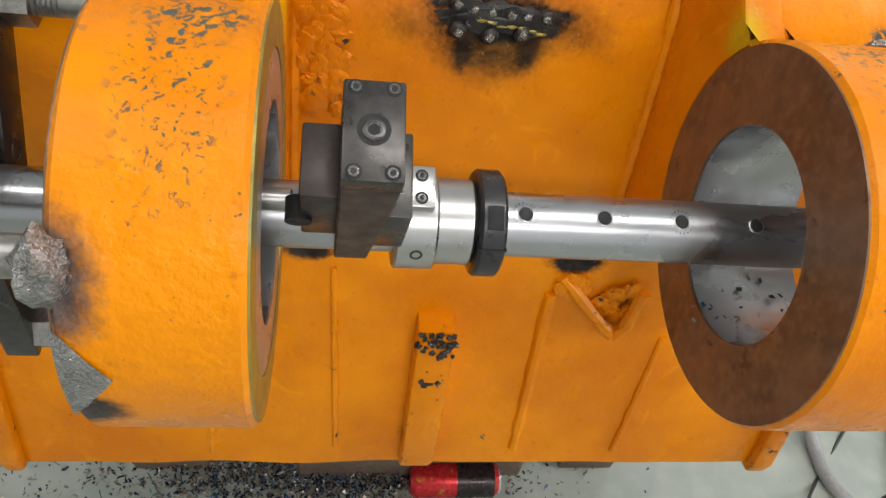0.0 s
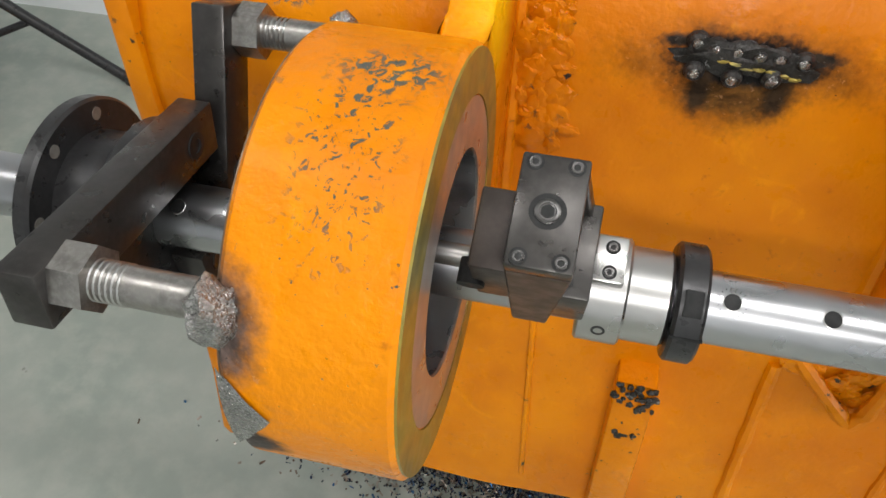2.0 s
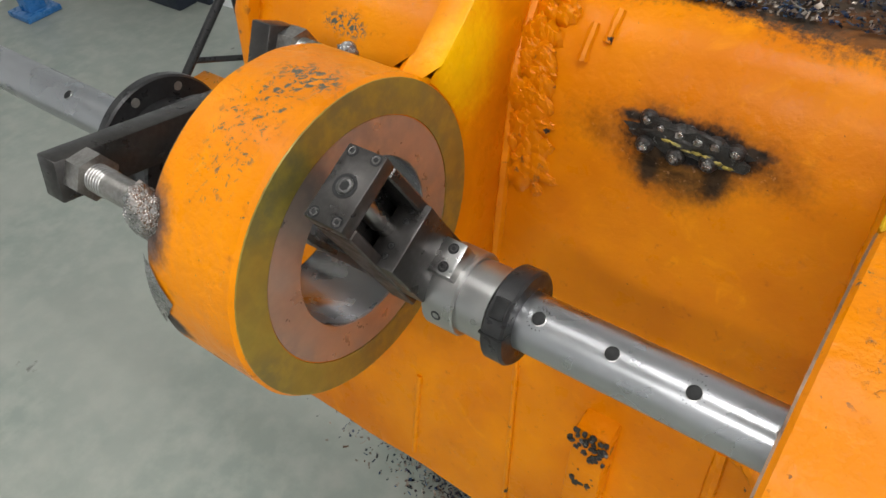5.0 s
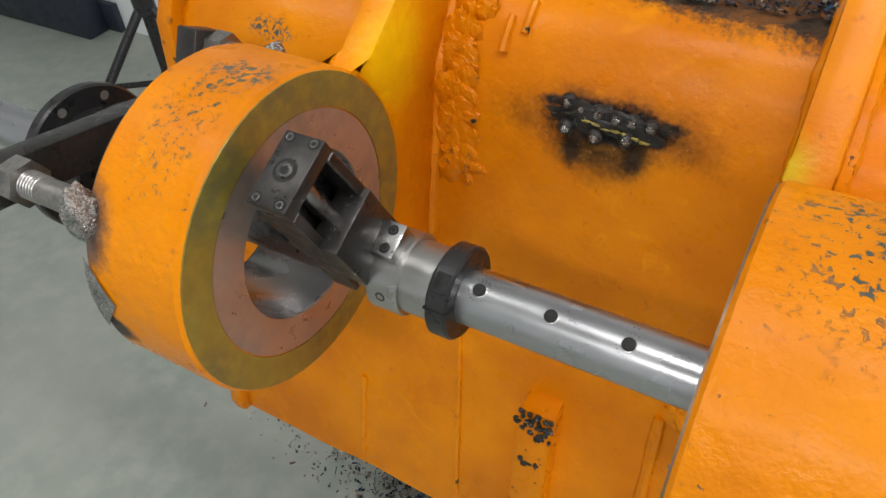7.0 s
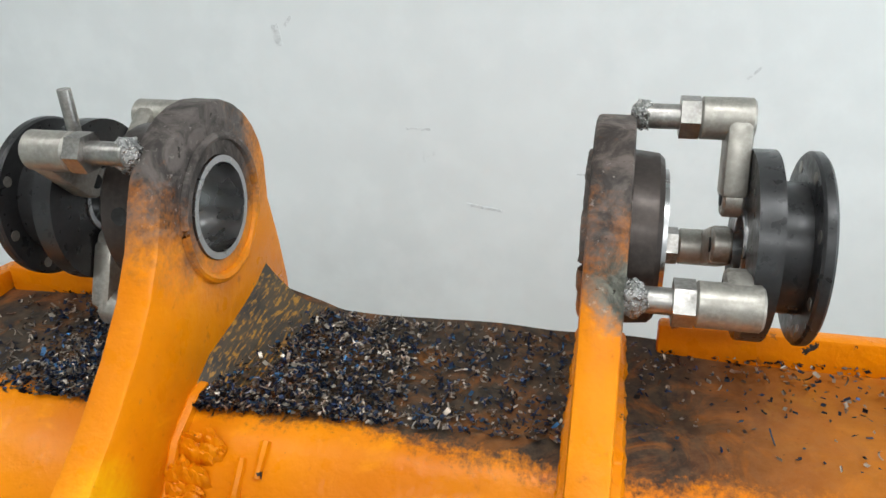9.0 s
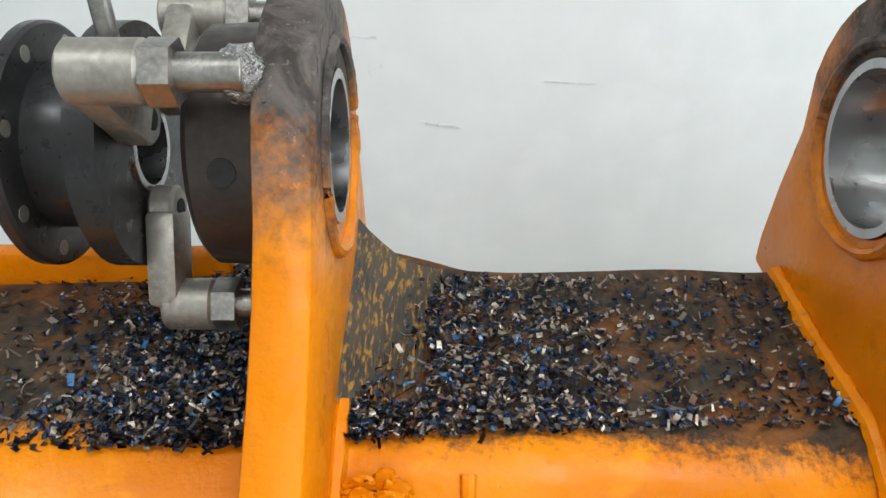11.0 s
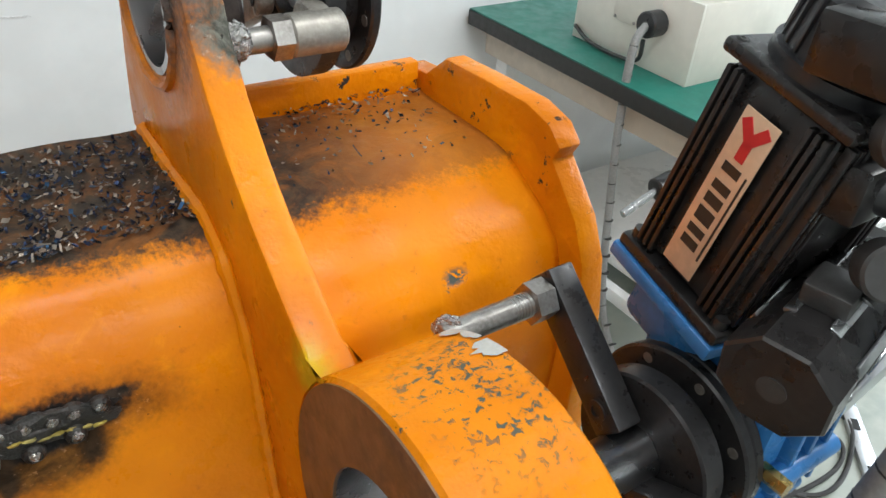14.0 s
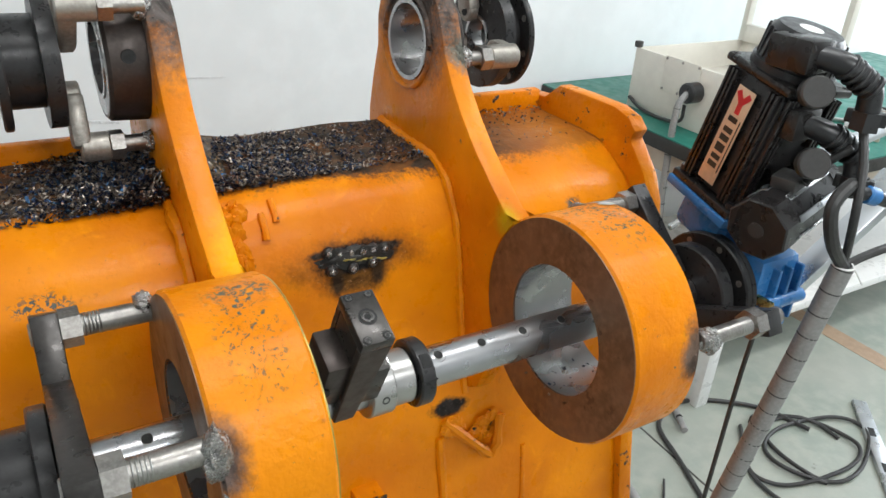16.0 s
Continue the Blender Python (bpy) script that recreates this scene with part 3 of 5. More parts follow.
for x0, x1, side, BORE_R in ((0.0065, 0.0387, 1, 0.042), (0.3722, 0.403, -1, 0.050)):
    ear = part("ear", plate(EAR, x0, x1, (BORE_C[0], BORE_C[1], BORE_R + 0.006), 0.004), M_EAR, bucket, "thick orange lug plate, scorched grey round its bore")
    xi = x1 if side > 0 else x0
    part("bush", lathe([(x0 - 0.001 - 0.045 * (side > 0), BORE_R), (x1 + 0.001 + 0.027 * (side < 0), BORE_R), (x1 + 0.001 + 0.027 * (side < 0), BORE_R + 0.0062), (x0 - 0.001 - 0.045 * (side > 0), BORE_R + 0.0062)], 64,
         Matrix.Translation((0, *BORE_C))), M_STEEL, ear, "bright bored steel bush")
    xo = x0 if side > 0 else x1
    cr, deep = (0.076, 0.044) if side > 0 else (0.071, 0.024)
    part("collar", lathe([(xo, BORE_R + 0.007), (xo, cr), (xo - side * (deep - 0.004), cr - 0.002), (xo - side * deep, cr - 0.006), (xo - side * deep, BORE_R + 0.007)], 56, Matrix.Translation((0, *BORE_C))), M_BROWN, ear, "burnt steel collar round the bore")
    if side > 0:
        ha = math.atan2(0.016, -0.07)
        hm = Matrix.Translation((-0.0145, *BORE_C)) @ Matrix.Rotation(ha, 4, "X") @ Matrix.Rotation(radians(90), 4, "Z")
        part("grease_hole", lathe([(0.0755, 0.0001), (0.0762, 0.0078), (0.0735, 0.0082), (0.0735, 0.0001)], 22, hm), M_HOLE_SHADE, ear)
        part("collar_end", lathe([(xo - 0.0445, BORE_R + 0.004), (xo - 0.0445, 0.066), (xo - 0.043, 0.067), (xo - 0.043, BORE_R + 0.004)], 56, Matrix.Translation((0, *BORE_C))), M_STEEL, ear, "bright machined collar end")
    part("weld_ring", bead([(xi + side * 0.0005, BORE_C[0] + 0.066 * math.cos(radians(a)), BORE_C[1] + 0.066 * math.sin(radians(a))) for a in range(0, 361, 10)], 0.0045, 3 + side), M_EAR, ear)
    part("weld_seam", bead([(xi + side * 0.002, 1.15, 1.103), (xi + side * 0.002, 1.08, 1.099), (xi + side * 0.002, 0.985, 1.098), (xi + side * 0.002, 0.946, 1.079), (xi + side * 0.002, 0.912, 1.03), (xi + side * 0.002, 0.888, 0.93), (xi + side * 0.002, 0.852, 0.77)], 0.007, 11 + side), M_EDGE, ear)
    part("weld_seam", bead([(xo - side * 0.002, 1.15, 1.103), (xo - side * 0.002, 1.08, 1.099), (xo - side * 0.002, 0.985, 1.098), (xo - side * 0.002, 0.92, 1.079), (xo - side * 0.002, 0.876, 1.03), (xo - side * 0.002, 0.856, 0.93), (xo - side * 0.002, 0.84, 0.87)], 0.009, 17 + side), M_EDGE, ear)
    if side > 0:
        gus, grid = bmesh.new(), []
        for i in range(13):
            y = 0.978 + 0.173 * i / 12
            reach, rise = 0.046 + 0.020 * i / 12, 0.020 + 0.010 * i / 12 + 0.018 * (i / 12) ** 4
            grow = min(1.0, 0.12 + i / 3.5)
            reach, rise, row = reach * grow, rise * grow, []
            for k in range(9):
                u = k / 8
                z = 1.096 + 0.008 * i / 12 + rise * (1 - u) ** 2.1 + 0.0012 * noise.noise(Vector((u * 5, y * 60, 3.0)))
                row.append(gus.verts.new((xi - 0.001 + reach * u, y, z)))
            grid.append(row + [gus.verts.new((xi - 0.001 + reach, y, 1.075)), gus.verts.new((xi - 0.001, y, 1.075))])
        for p, q in zip(grid, grid[1:]):
            for k in range(11):
                gus.faces.new((p[k], p[(k + 1) % 11], q[(k + 1) % 11], q[k]))
        gus.faces.new(grid[0])
        gus.faces.new(grid[-1])
        bmesh.ops.recalc_face_normals(gus, faces=gus.faces)
        part("fillet", gus, M_STREAK, ear, "grimy sloped weld fillet at the foot of the lug")

BR, CH = 0.139, 0.003
for x0, x1, inner, seat, side in ((-0.0555, 0.038, 0.0755, 0.1076, 1), (0.3738, 0.468, 0.0815, 0.0, -1)):
    lathe_m = Matrix.Translation((0, AY, AZ))
    bm = lathe([(x0, inner), (x0, BR - CH), (x0 + CH, BR), (x1 - CH, BR), (x1, BR - CH), (x1, inner)], 96, lathe_m)
    for v in bm.verts:
        rad = Vector((0, v.co.y - AY, v.co.z - AZ))
        if rad.length > BR - 0.001:
            v.co += rad.normalized() * 0.0012 * noise.noise(v.co * 30)
    boss = part("boss", bm, M_BOSS, bucket, "chipped orange cylindrical boss bored through")
    part("bore", lathe([(x0 + 0.001, inner - 0.0015), (x1 - 0.001, inner - 0.0015), (x1 - 0.001, inner + 0.003), (x0 + 0.001, inner + 0.003)], 72, lathe_m), M_STEEL, boss, "freshly bored bright inner wall")
    if side > 0:
        part("outer_face", lathe([(x1 - 0.001, seat), (x1 + 0.0015, seat), (x1 + 0.0015, BR - CH), (x1 - 0.001, BR - CH)], 72, lathe_m), M_OLIVE, boss, "olive-tinted machined ring face")
        part("sleeve_face", lathe([(x1 - 0.002, inner - 0.001), (x1 + 0.0008, inner - 0.001), (x1 + 0.0008, seat - 0.001), (x1 - 0.002, seat - 0.001)], 72, lathe_m), M_COPPER, boss, "copper-tinted machined sleeve end")
        part("edge_face", lathe([(x0 - 0.001, inner), (x0 + 0.002, inner), (x0 + 0.002, BR - CH), (x0 - 0.001, BR - CH)], 72, lathe_m), M_RUST, boss)
    else:
        part("outer_face", lathe([(x0 - 0.0015, inner - 0.001), (x0 + 0.001, inner - 0.001), (x0 + 0.001, BR - CH), (x0 - 0.0015, BR - CH)], 72, lathe_m), M_RUST, boss, "rust-brown machined ring face")
    xw = x1 - 0.012 if side > 0 else x0 + 0.012
    part("weld_seam", bead([(xw, AY + (BR + 0.002) * math.cos(radians(a)), AZ + (BR + 0.002) * math.sin(radians(a))) for a in range(-38, 44, 6)], 0.005, 23 + side), M_EDGE, boss)
# torch-cut flat on the lower rim, bare metal
cut = bmesh.new()
corners = ((-0.0560, 159), (-0.0300, 174), (-0.0560, 189))
rows = []
for i in range(9):
    row = []
    for k in range(9 - i):
        u, v = i / 8, k / 8
        w = 1 - u - v
        x = sum(f * c[0] for f, c in zip((w, u, v), corners))
        a = radians(sum(f * c[1] for f, c in zip((w, u, v), corners)))
        r = BR + 0.0014 + 0.0012 * noise.noise(Vector((x * 160, a * 30, 2)))
        row.append(cut.verts.new((x, AY + r * math.cos(a), AZ + r * math.sin(a))))
    rows.append(row)
for p, q in zip(rows, rows[1:]):
    for k in range(len(q)):
        cut.faces.new((p[k], p[k + 1], q[k]))
        if k + 1 < len(q):
            cut.faces.new((p[k + 1], q[k + 1], q[k]))
part("bare_patch", cut, M_WELD, bucket, "torch-cut bare metal patch")
for a0, a1, w0 in ((52, 60, 0.014), (60, 68, 0.008), (70, 79, 0.017)):
    flake = bmesh.new()
    rim = []
    for k in range(9):
        a = radians(a0 + (a1 - a0) * k / 8)
        w = w0 * (0.55 + 0.45 * math.sin(math.pi * k / 8)) * (1 + 0.5 * noise.noise(Vector((k * 0.9, a0, 5))))
        rim.append([flake.verts.new((x, AY + (BR + 0.0016) * math.cos(a), AZ + (BR + 0.0016) * math.sin(a))) for x in (0.4665, 0.4665 - w)])
    for p, q in zip(rim, rim[1:]):
        flake.faces.new((p[0], p[1], q[1], q[0]))
    part("primer_patch", flake, M_PRIMER, bucket, "patch of bare grey primer on the rim")

# burnt chain of weld stubs on the front sheet
for k in range(9):
    low = k > 5
    cx = (0.180 + 0.027 * (k - 6) if low else 0.176 + 0.0155 * k) + random.uniform(-0.002, 0.002)
    cz = (1.0 if low else 1.0215 - 0.001 * k) + random.uniform(-0.002, 0.002)
    sy = sheet_y(cz)
    stub = part("weld_stub", lathe([(0, 0.0082), (0.004, 0.0075), (0.0065, 0.005), (0.0045, 0.0035), (0.0045, 0.0001), (0, 0.0001)], 14,
                Matrix.Translation((cx, sy - 0.001, cz)) @ Matrix.Rotation(radians(-90), 4, "Z")), M_SOOT, bucket)
    part("stub_tip", blob((cx, sy - 0.006, cz), (0.0045, 0.003, 0.0045), k, 0.3, 2), M_WELD, stub)

part("burnt_crust", blob((0.213, sheet_y(1.01) - 0.0005, 1.010), (0.050, 0.005, 0.016), 77, 0.6), M_SOOT, bucket)
for k in range(7):
    part("paint_rag", blob((0.198 + 0.009 * k, sheet_y(1.01) - 0.0065, 1.0115 - 0.0012 * k + random.uniform(-0.002, 0.002)), (0.0046, 0.0016, 0.0014), 90 + k, 0.7, 2), M_OLIVE, bucket)

# stub bracket, ribs and runs low on the sheet
part("bracket", plate([(0.84, 0.688), (0.806, 0.684), (0.797, 0.662), (0.775, 0.56), (0.758, 0.47), (0.766, 0.445), (0.80, 0.44)], 0.178, 0.220, None, 0.005), M_EDGE, bucket, "cut-off bracket stub with a burnt top")
for k in range(40):
    top = k < 33
    lz = random.uniform(0.655, 0.686) if top else random.uniform(0.585, 0.655)
    ly = 0.802 if lz > 0.682 else 0.797 - 0.215 * (0.662 - lz) if lz < 0.662 else 0.7985
    part("burnt_lump", blob((0.199 + random.uniform(-0.022, 0.022), ly + random.uniform(-0.002, 0.003), lz), (0.002 + 0.003 * random.random(), 0.0025, 0.002 + 0.003 * random.random()), 80 + k, 0.5, 2), M_SOOT, bucket)
part("gusset", bead([(0.330, 0.842, 0.745), (0.370, 0.826, 0.705), (0.405, 0.814, 0.672), (0.414, 0.818, 0.690), (0.428, 0.838, 0.735)], 0.008, 31), M_EDGE, bucket)
for k in range(16):
    u, v = random.random(), random.random()
    gx, gz = 0.336 + 0.088 * u, 0.742 - 0.06 * v * (1 - abs(u - 0.75))
    part("paint_fold", blob((gx, sheet_y(gz) - 0.004, gz), (0.012, 0.004, 0.009 + 0.006 * random.random()), 140 + k, 0.45, 3), M_EDGE, bucket)
for x, xb, zt, r in ((0.084, 0.098, 0.745, 0.0035), (0.323, 0.326, 0.72, 0.007), (0.472, 0.462, 0.66, 0.005), (-0.05, -0.053, 0.60, 0.004)):
    part("rib", bead([(x + (xb - x) * k / 6, sheet_y(zt + (0.445 - zt) * k / 6) - 0.001, zt + (0.445 - zt) * k / 6) for k in range(7)], r, 41 + x, 0.02), M_EDGE, bucket)
for x, z0, z1 in ((0.121, 1.085, 1.058), (0.104, 1.075, 1.040)):
    part("paint_run", bead([(x, sheet_y(z0), z0), (x, sheet_y((z0 + z1) / 2) - 0.001, (z0 + z1) / 2), (x - 0.001, sheet_y(z1), z1)], 0.0045, 51 + x, 0.008), M_EDGE, bucket)
for k in range(90):
    pz = 0.915 + 0.168 * random.random() ** 0.65
    px = 0.046 + (0.030 + 0.012 * noise.noise(Vector((pz * 30, 1, 2)))) * random.random() + 0.25 * max(0.0, 1.0 - pz) * random.random()
    part("weld_spatter", blob((px, sheet_y(pz) - 0.0005, pz), (0.007 + 0.006 * random.random(), 0.0034, 0.006 + 0.012 * random.random()), k, 0.35, 3), M_EDGE, bucket)
for k, (x, y, z, s) in enumerate(((-0.056, 0.573, 1.060, 0.0165), (-0.062, 0.80, 1.07, 0.012), (0.480, 0.556, 1.021, 0.016), (0.476, 0.79, 1.078, 0.013),
                                  (0.408, 0.985, 1.236, 0.014), (0.408, 1.112, 1.335, 0.012), (0.408, 1.17, 1.19, 0.012), (0.002, 1.012, 1.312, 0.015), (0.002, 1.16, 1.30, 0.012), (0.002, 1.04, 1.148, 0.013))):
    part("weld_lump", blob((x, y, z), (s * 0.8, s * 0.9, s * (1.45 if s > 0.016 else 1)), 60 + k, 0.28), M_WELD, bucket, "shiny silver weld lump")

# ---------------------------------------------------------------- boring bar and tool
bar = thing("boring_bar", "bright ground steel boring bar through both bosses", "bar", (0.0, AY, AZ - 0.0223))
part("shaft", lathe([(-0.95, 0.0001), (-0.95, 0.021), (-0.948, 0.0226), (0.66, 0.0226), (0.66, 0.0001)], 64, Matrix.Translation((0, AY, AZ))), M_BAR, bar)
HEAD = Matrix(((1, 0, 0, 0), (0, 0.904, -0.427, AY), (0, 0.427, 0.904, AZ), (0, 0, 0, 1)))
for x in (-0.529, -0.358, -0.145, -0.09, -0.022, 0.034, 0.207, 0.2622, 0.3178, 0.3735, 0.429):
    hole = part("cross_hole", lathe([(0.0, 0.0056), (0.0229, 0.0056), (0.0231, 0.0050), (0.0, 0.0050)], 20, HEAD @ Matrix.Translation((x, 0, 0)) @ Matrix.Rotation(radians(-90), 4, "Y")), M_TURNED, bar)
    # The bar is uncut; this dark plug paints the hole's inner shade.
    part("hole_mouth_shade", lathe([(0.0, 0.0051), (0.0229, 0.0051)], 20, HEAD @ Matrix.Translation((x, 0, 0)) @ Matrix.Rotation(radians(-90), 4, "Y"), closed=False), M_HOLE_SHADE, hole)
    if x in (0.207, 0.3178):
        ticks = bmesh.new()
        for a in range(0, 360, 20):
            box(0.0078, 0.0088, -0.0001, 0.0001, -0.0006, 0.0006, 0, ticks, HEAD @ Matrix.Translation((x, 0, 0.0222)) @ Matrix.Rotation(radians(a), 4, "Z"))
        part("dial_marks", ticks, M_INK, hole)
        cu = bpy.data.curves.new("figure", "FONT")
        cu.body, cu.size, cu.align_x, cu.extrude = "0.5", 0.0045, "CENTER", 0.0002
        tmp = new("figure", cu)
        fig = bpy.data.meshes.new_from_object(tmp)
        bpy.data.objects.remove(tmp)
        fig.transform(HEAD @ Matrix.Rotation(radians(-30), 4, "X") @ Matrix.Translation((x, 0, 0.0223)))
        fig.materials.clear()
        fig.materials.append(M_INK)
        new("figure", fig).parent = hole

tool = thing("boring_tool", "gunmetal boring head clamped on the steel bar", "tool head", (0.1, AY, AZ - 0.03))


def hbox(*a):
    return box(*a, 0.0015, None, HEAD)


def taper(x0, x1, xb0, xb1, v0, v1, u0, u1):
    bm = box(x0, x1, v0, v1, u0, u1)
    for v in bm.verts:
        if v.co.z < (u0 + u1) / 2:
            v.co.x = xb0 if v.co.x < (x0 + x1) / 2 else xb1
    bmesh.ops.bevel(bm, geom=bm.edges[:], offset=0.0012, segments=1, affect="EDGES")
    bm.transform(HEAD)
    return bm


cap = part("cap_plate", hbox(0.0813, 0.1135, -0.0278, 0.0278, 0.128, 0.1405), M_GUN, tool)
for dx in (0.0877, 0.1072):
    for dv in (-0.0230, 0.0230):
        socket_screw(cap, HEAD @ Matrix.Translation((dx, dv, 0.1405)), 0.0043)
socket_screw(cap, HEAD @ Matrix.Translation((0.0973, 0, 0.1405)), 0.0088, None, 0.0025)
part("cheek", taper(0.0813, 0.1135, 0.081, 0.103, -0.0278, -0.019, -0.005, 0.128), M_BROWN, tool)
part("cheek", taper(0.0813, 0.1135, 0.081, 0.128, 0.019, 0.0278, 0.0, 0.128), M_GUN, tool)
part("pillar", rod(HEAD @ Vector((0.100, 0, 0.02)), HEAD @ Vector((0.100, 0, 0.128)), 0.0075, 20, 0.001), M_TURNED, tool, "bright feed screw")
part("back_web", hbox(0.0815, 0.0925, -0.0195, 0.0195, 0.02, 0.128), M_GUN, tool)
slide = part("slide_block", hbox(0.099, 0.124, -0.0265, 0.0265, 0.022, 0.082), M_GUN, tool)
for dv in (-0.018, -0.010, 0.010, 0.018):
    socket_screw(slide, HEAD @ Matrix.Translation((0.112, dv, 0.082)), 0.0028)
holder = part("tool_holder", hbox(0.060, 0.0825, -0.022, 0.022, 0.030, 0.098), M_BROWN, tool, "browned steel tool holder")
part("holder_hole", rod(HEAD @ Vector((0.059, -0.010, 0.060)), HEAD @ Vector((0.059, -0.0246, 0.060)), 0.008, 20), M_HOLE_SHADE, holder)
part("cutter", rod(HEAD @ Vector((0.018, -0.004, 0.040)), HEAD @ Vector((0.054, -0.004, 0.040)), 0.007, 18, 0.001), M_TURNED, tool, "bright round cutter bit")
collar = part("clamp_collar", lathe([(0.120, 0.0225), (0.120, 0.032), (0.1215, 0.0335), (0.146, 0.0335), (0.1475, 0.032), (0.1475, 0.0225)], 64, Matrix.Translation((0, AY, AZ))), M_TURNED, tool, "bright steel clamp collar")
lug = part("collar_lug", hbox(0.122, 0.143, -0.006, 0.022, 0.024, 0.044), M_TURNED, tool)
for dv in (0.0, 0.015):
    socket_screw(lug, HEAD @ Matrix.Translation((0.134, dv, 0.044)), 0.0042)
socket_screw(collar, HEAD @ Matrix.Rotation(radians(62), 4, "X") @ Matrix.Translation((0.134, 0, 0.0325)), 0.0062, M_BLACK, 0.003)
part("sleeve", lathe([(0.146, 0.0225), (0.146, 0.0295), (0.171, 0.0295), (0.173, 0.028), (0.173, 0.0225)], 64, Matrix.Translation((0, AY, AZ))), M_TURNED, tool)
ring = thing("shaft_collar", "black split shaft collar on the steel bar", "collar", (0.183, AY, AZ - 0.037))
part("ring", lathe([(0.174, 0.0225), (0.174, 0.035), (0.176, 0.037), (0.190, 0.037), (0.192, 0.035), (0.192, 0.0225)], 56, Matrix.Translation((0, AY, AZ))), M_BLACK, ring)
part("split", box(0.1735, 0.1925, -0.0008, 0.0008, 0.024, 0.0374, 0, None, Matrix.Translation((0, AY, AZ)) @ Matrix.Rotation(radians(72), 4, "X")), M_HOLE_SHADE, ring)
part("screw_pocket", box(0.178, 0.189, -0.008, 0.008, 0.030, 0.0374, 0.001, None, Matrix.Translation((0, AY, AZ)) @ Matrix.Rotation(radians(38), 4, "X")), M_HOLE_SHADE, ring)

# ---------------------------------------------------------------- bearing supports


def flange(parent, x0, x1, r, y, z, holes=8, name="flange", bore=0.023, hr=0.0045):
    f = part(name, lathe([(x0, bore), (x0, r - 0.002), (x0 + 0.002, r), (x1 - 0.002, r), (x1, r - 0.002), (x1, bore)], 64, Matrix.Translation((0, y, z))), M_BLACK, parent)
    for k in range(holes):
        a = 2 * math.pi * (k + 0.3) / holes
        cy, cz = y + (r - 0.011) * math.cos(a), z + (r - 0.011) * math.sin(a)
        part("bolt_hole", rod((x0 - 0.0004, cy, cz), (x1 + 0.0004, cy, cz), hr, 14), M_CAST, f)
    return f


def stud(parent, x0, x1, y, z, nx0, nx1, r=0.011, nr=0.0190):
    s = part("stud", rod((x0, y, z), (x1, y, z), r, 24, 0.001), M_STUD, parent)
    part("thread", thread((nx0 + math.copysign(0.018, nx0 - nx1), y, z), (nx1, y, z), r + 0.0006), M_TURNED, s)
    part("nut", hexnut((nx0, y, z), (nx1, y, z), nr), M_STUD, s, "plain steel hexagon nut")


left = thing("bearing_support", "black bearing support bolted and welded to a boss", "bearing support", (-0.2, AY, AZ - 0.07), "bearing supports")
flange(left, -0.227, -0.215, 0.072, AY, AZ, 8)
part("hub", lathe([(-0.215, 0.023), (-0.215, 0.050), (-0.176, 0.050), (-0.176, 0.023)], 56, Matrix.Translation((0, AY, AZ))), M_BLACK, left)
part("bearing_plate", lathe([(-0.178, 0.023), (-0.178, 0.062), (-0.176, 0.064), (-0.163, 0.064), (-0.161, 0.062), (-0.161, 0.023)], 56, Matrix.Translation((0, AY, AZ))), M_BLACK, left)
for (y, z), (hy, hz) in (((0.555, 1.066), (0.735, 1.028)), ((0.80, 1.080), (0.735, 0.955)), ((0.69, 0.83), (0.689, 0.96))):
    arm = part("arm", beam((-0.149, y, z), (-0.149, hy, hz), 0.024, 0.036, 0.002), M_GUN, left)
    part("arm_bolt", lathe([(0, 0.009), (0.0015, 0.009), (0.0015, 0.005), (0, 0.005)], 20, Matrix.Translation((-0.1375, hy * 0.85 + y * 0.15, hz * 0.85 + z * 0.15))), M_BLACK, arm)
stud(left, -0.163, -0.054, 0.577, 1.064, -0.119, -0.137)
stud(left, -0.163, -0.054, 0.80, 1.060, -0.119, -0.137)
stud(left, -0.163, -0.054, 0.69, 0.847, -0.119, -0.137)

right = thing("bearing_support", "black bearing support carrying the boring drive", "bearing support", (0.58, AY, AZ - 0.07), "bearing supports")
part("bearing_plate", lathe([(0.592, 0.023), (0.592, 0.062), (0.594, 0.064), (0.612, 0.064), (0.614, 0.062), (0.614, 0.023)], 56, Matrix.Translation((0, AY, AZ))), M_BLACK, right)
part("hub", lathe([(0.612, 0.023), (0.612, 0.052), (0.624, 0.052), (0.624, 0.023)], 56, Matrix.Translation((0, AY, AZ))), M_BLACK, right)
flange(right, 0.623, 0.634, 0.076, AY, AZ, 8)
flange(right, 0.635, 0.646, 0.074, AY, AZ, 6, "drive_flange")
for (y, z), (hy, hz) in (((0.80, 1.090), (0.70, 1.005)), ((0.545, 1.024), (0.70, 0.945)), ((0.75, 0.85), (0.70, 0.97))):
    arm = part("arm", beam((0.578, y, z), (0.578, hy, hz), 0.024, 0.030, 0.002), M_BLACK, right)
    part("arm_bolt", lathe([(0, 0.009), (0.0015, 0.009), (0.0015, 0.005), (0, 0.005)], 20, Matrix.Translation((0.5645, hy * 0.85 + y * 0.15, hz * 0.85 + z * 0.15))), M_GUN, arm)
stud(right, 0.467, 0.592, 0.786, 1.078, 0.546, 0.564, 0.010, 0.017)
stud(right, 0.467, 0.600, 0.558, 1.022, 0.546, 0.564, 0.010, 0.018)

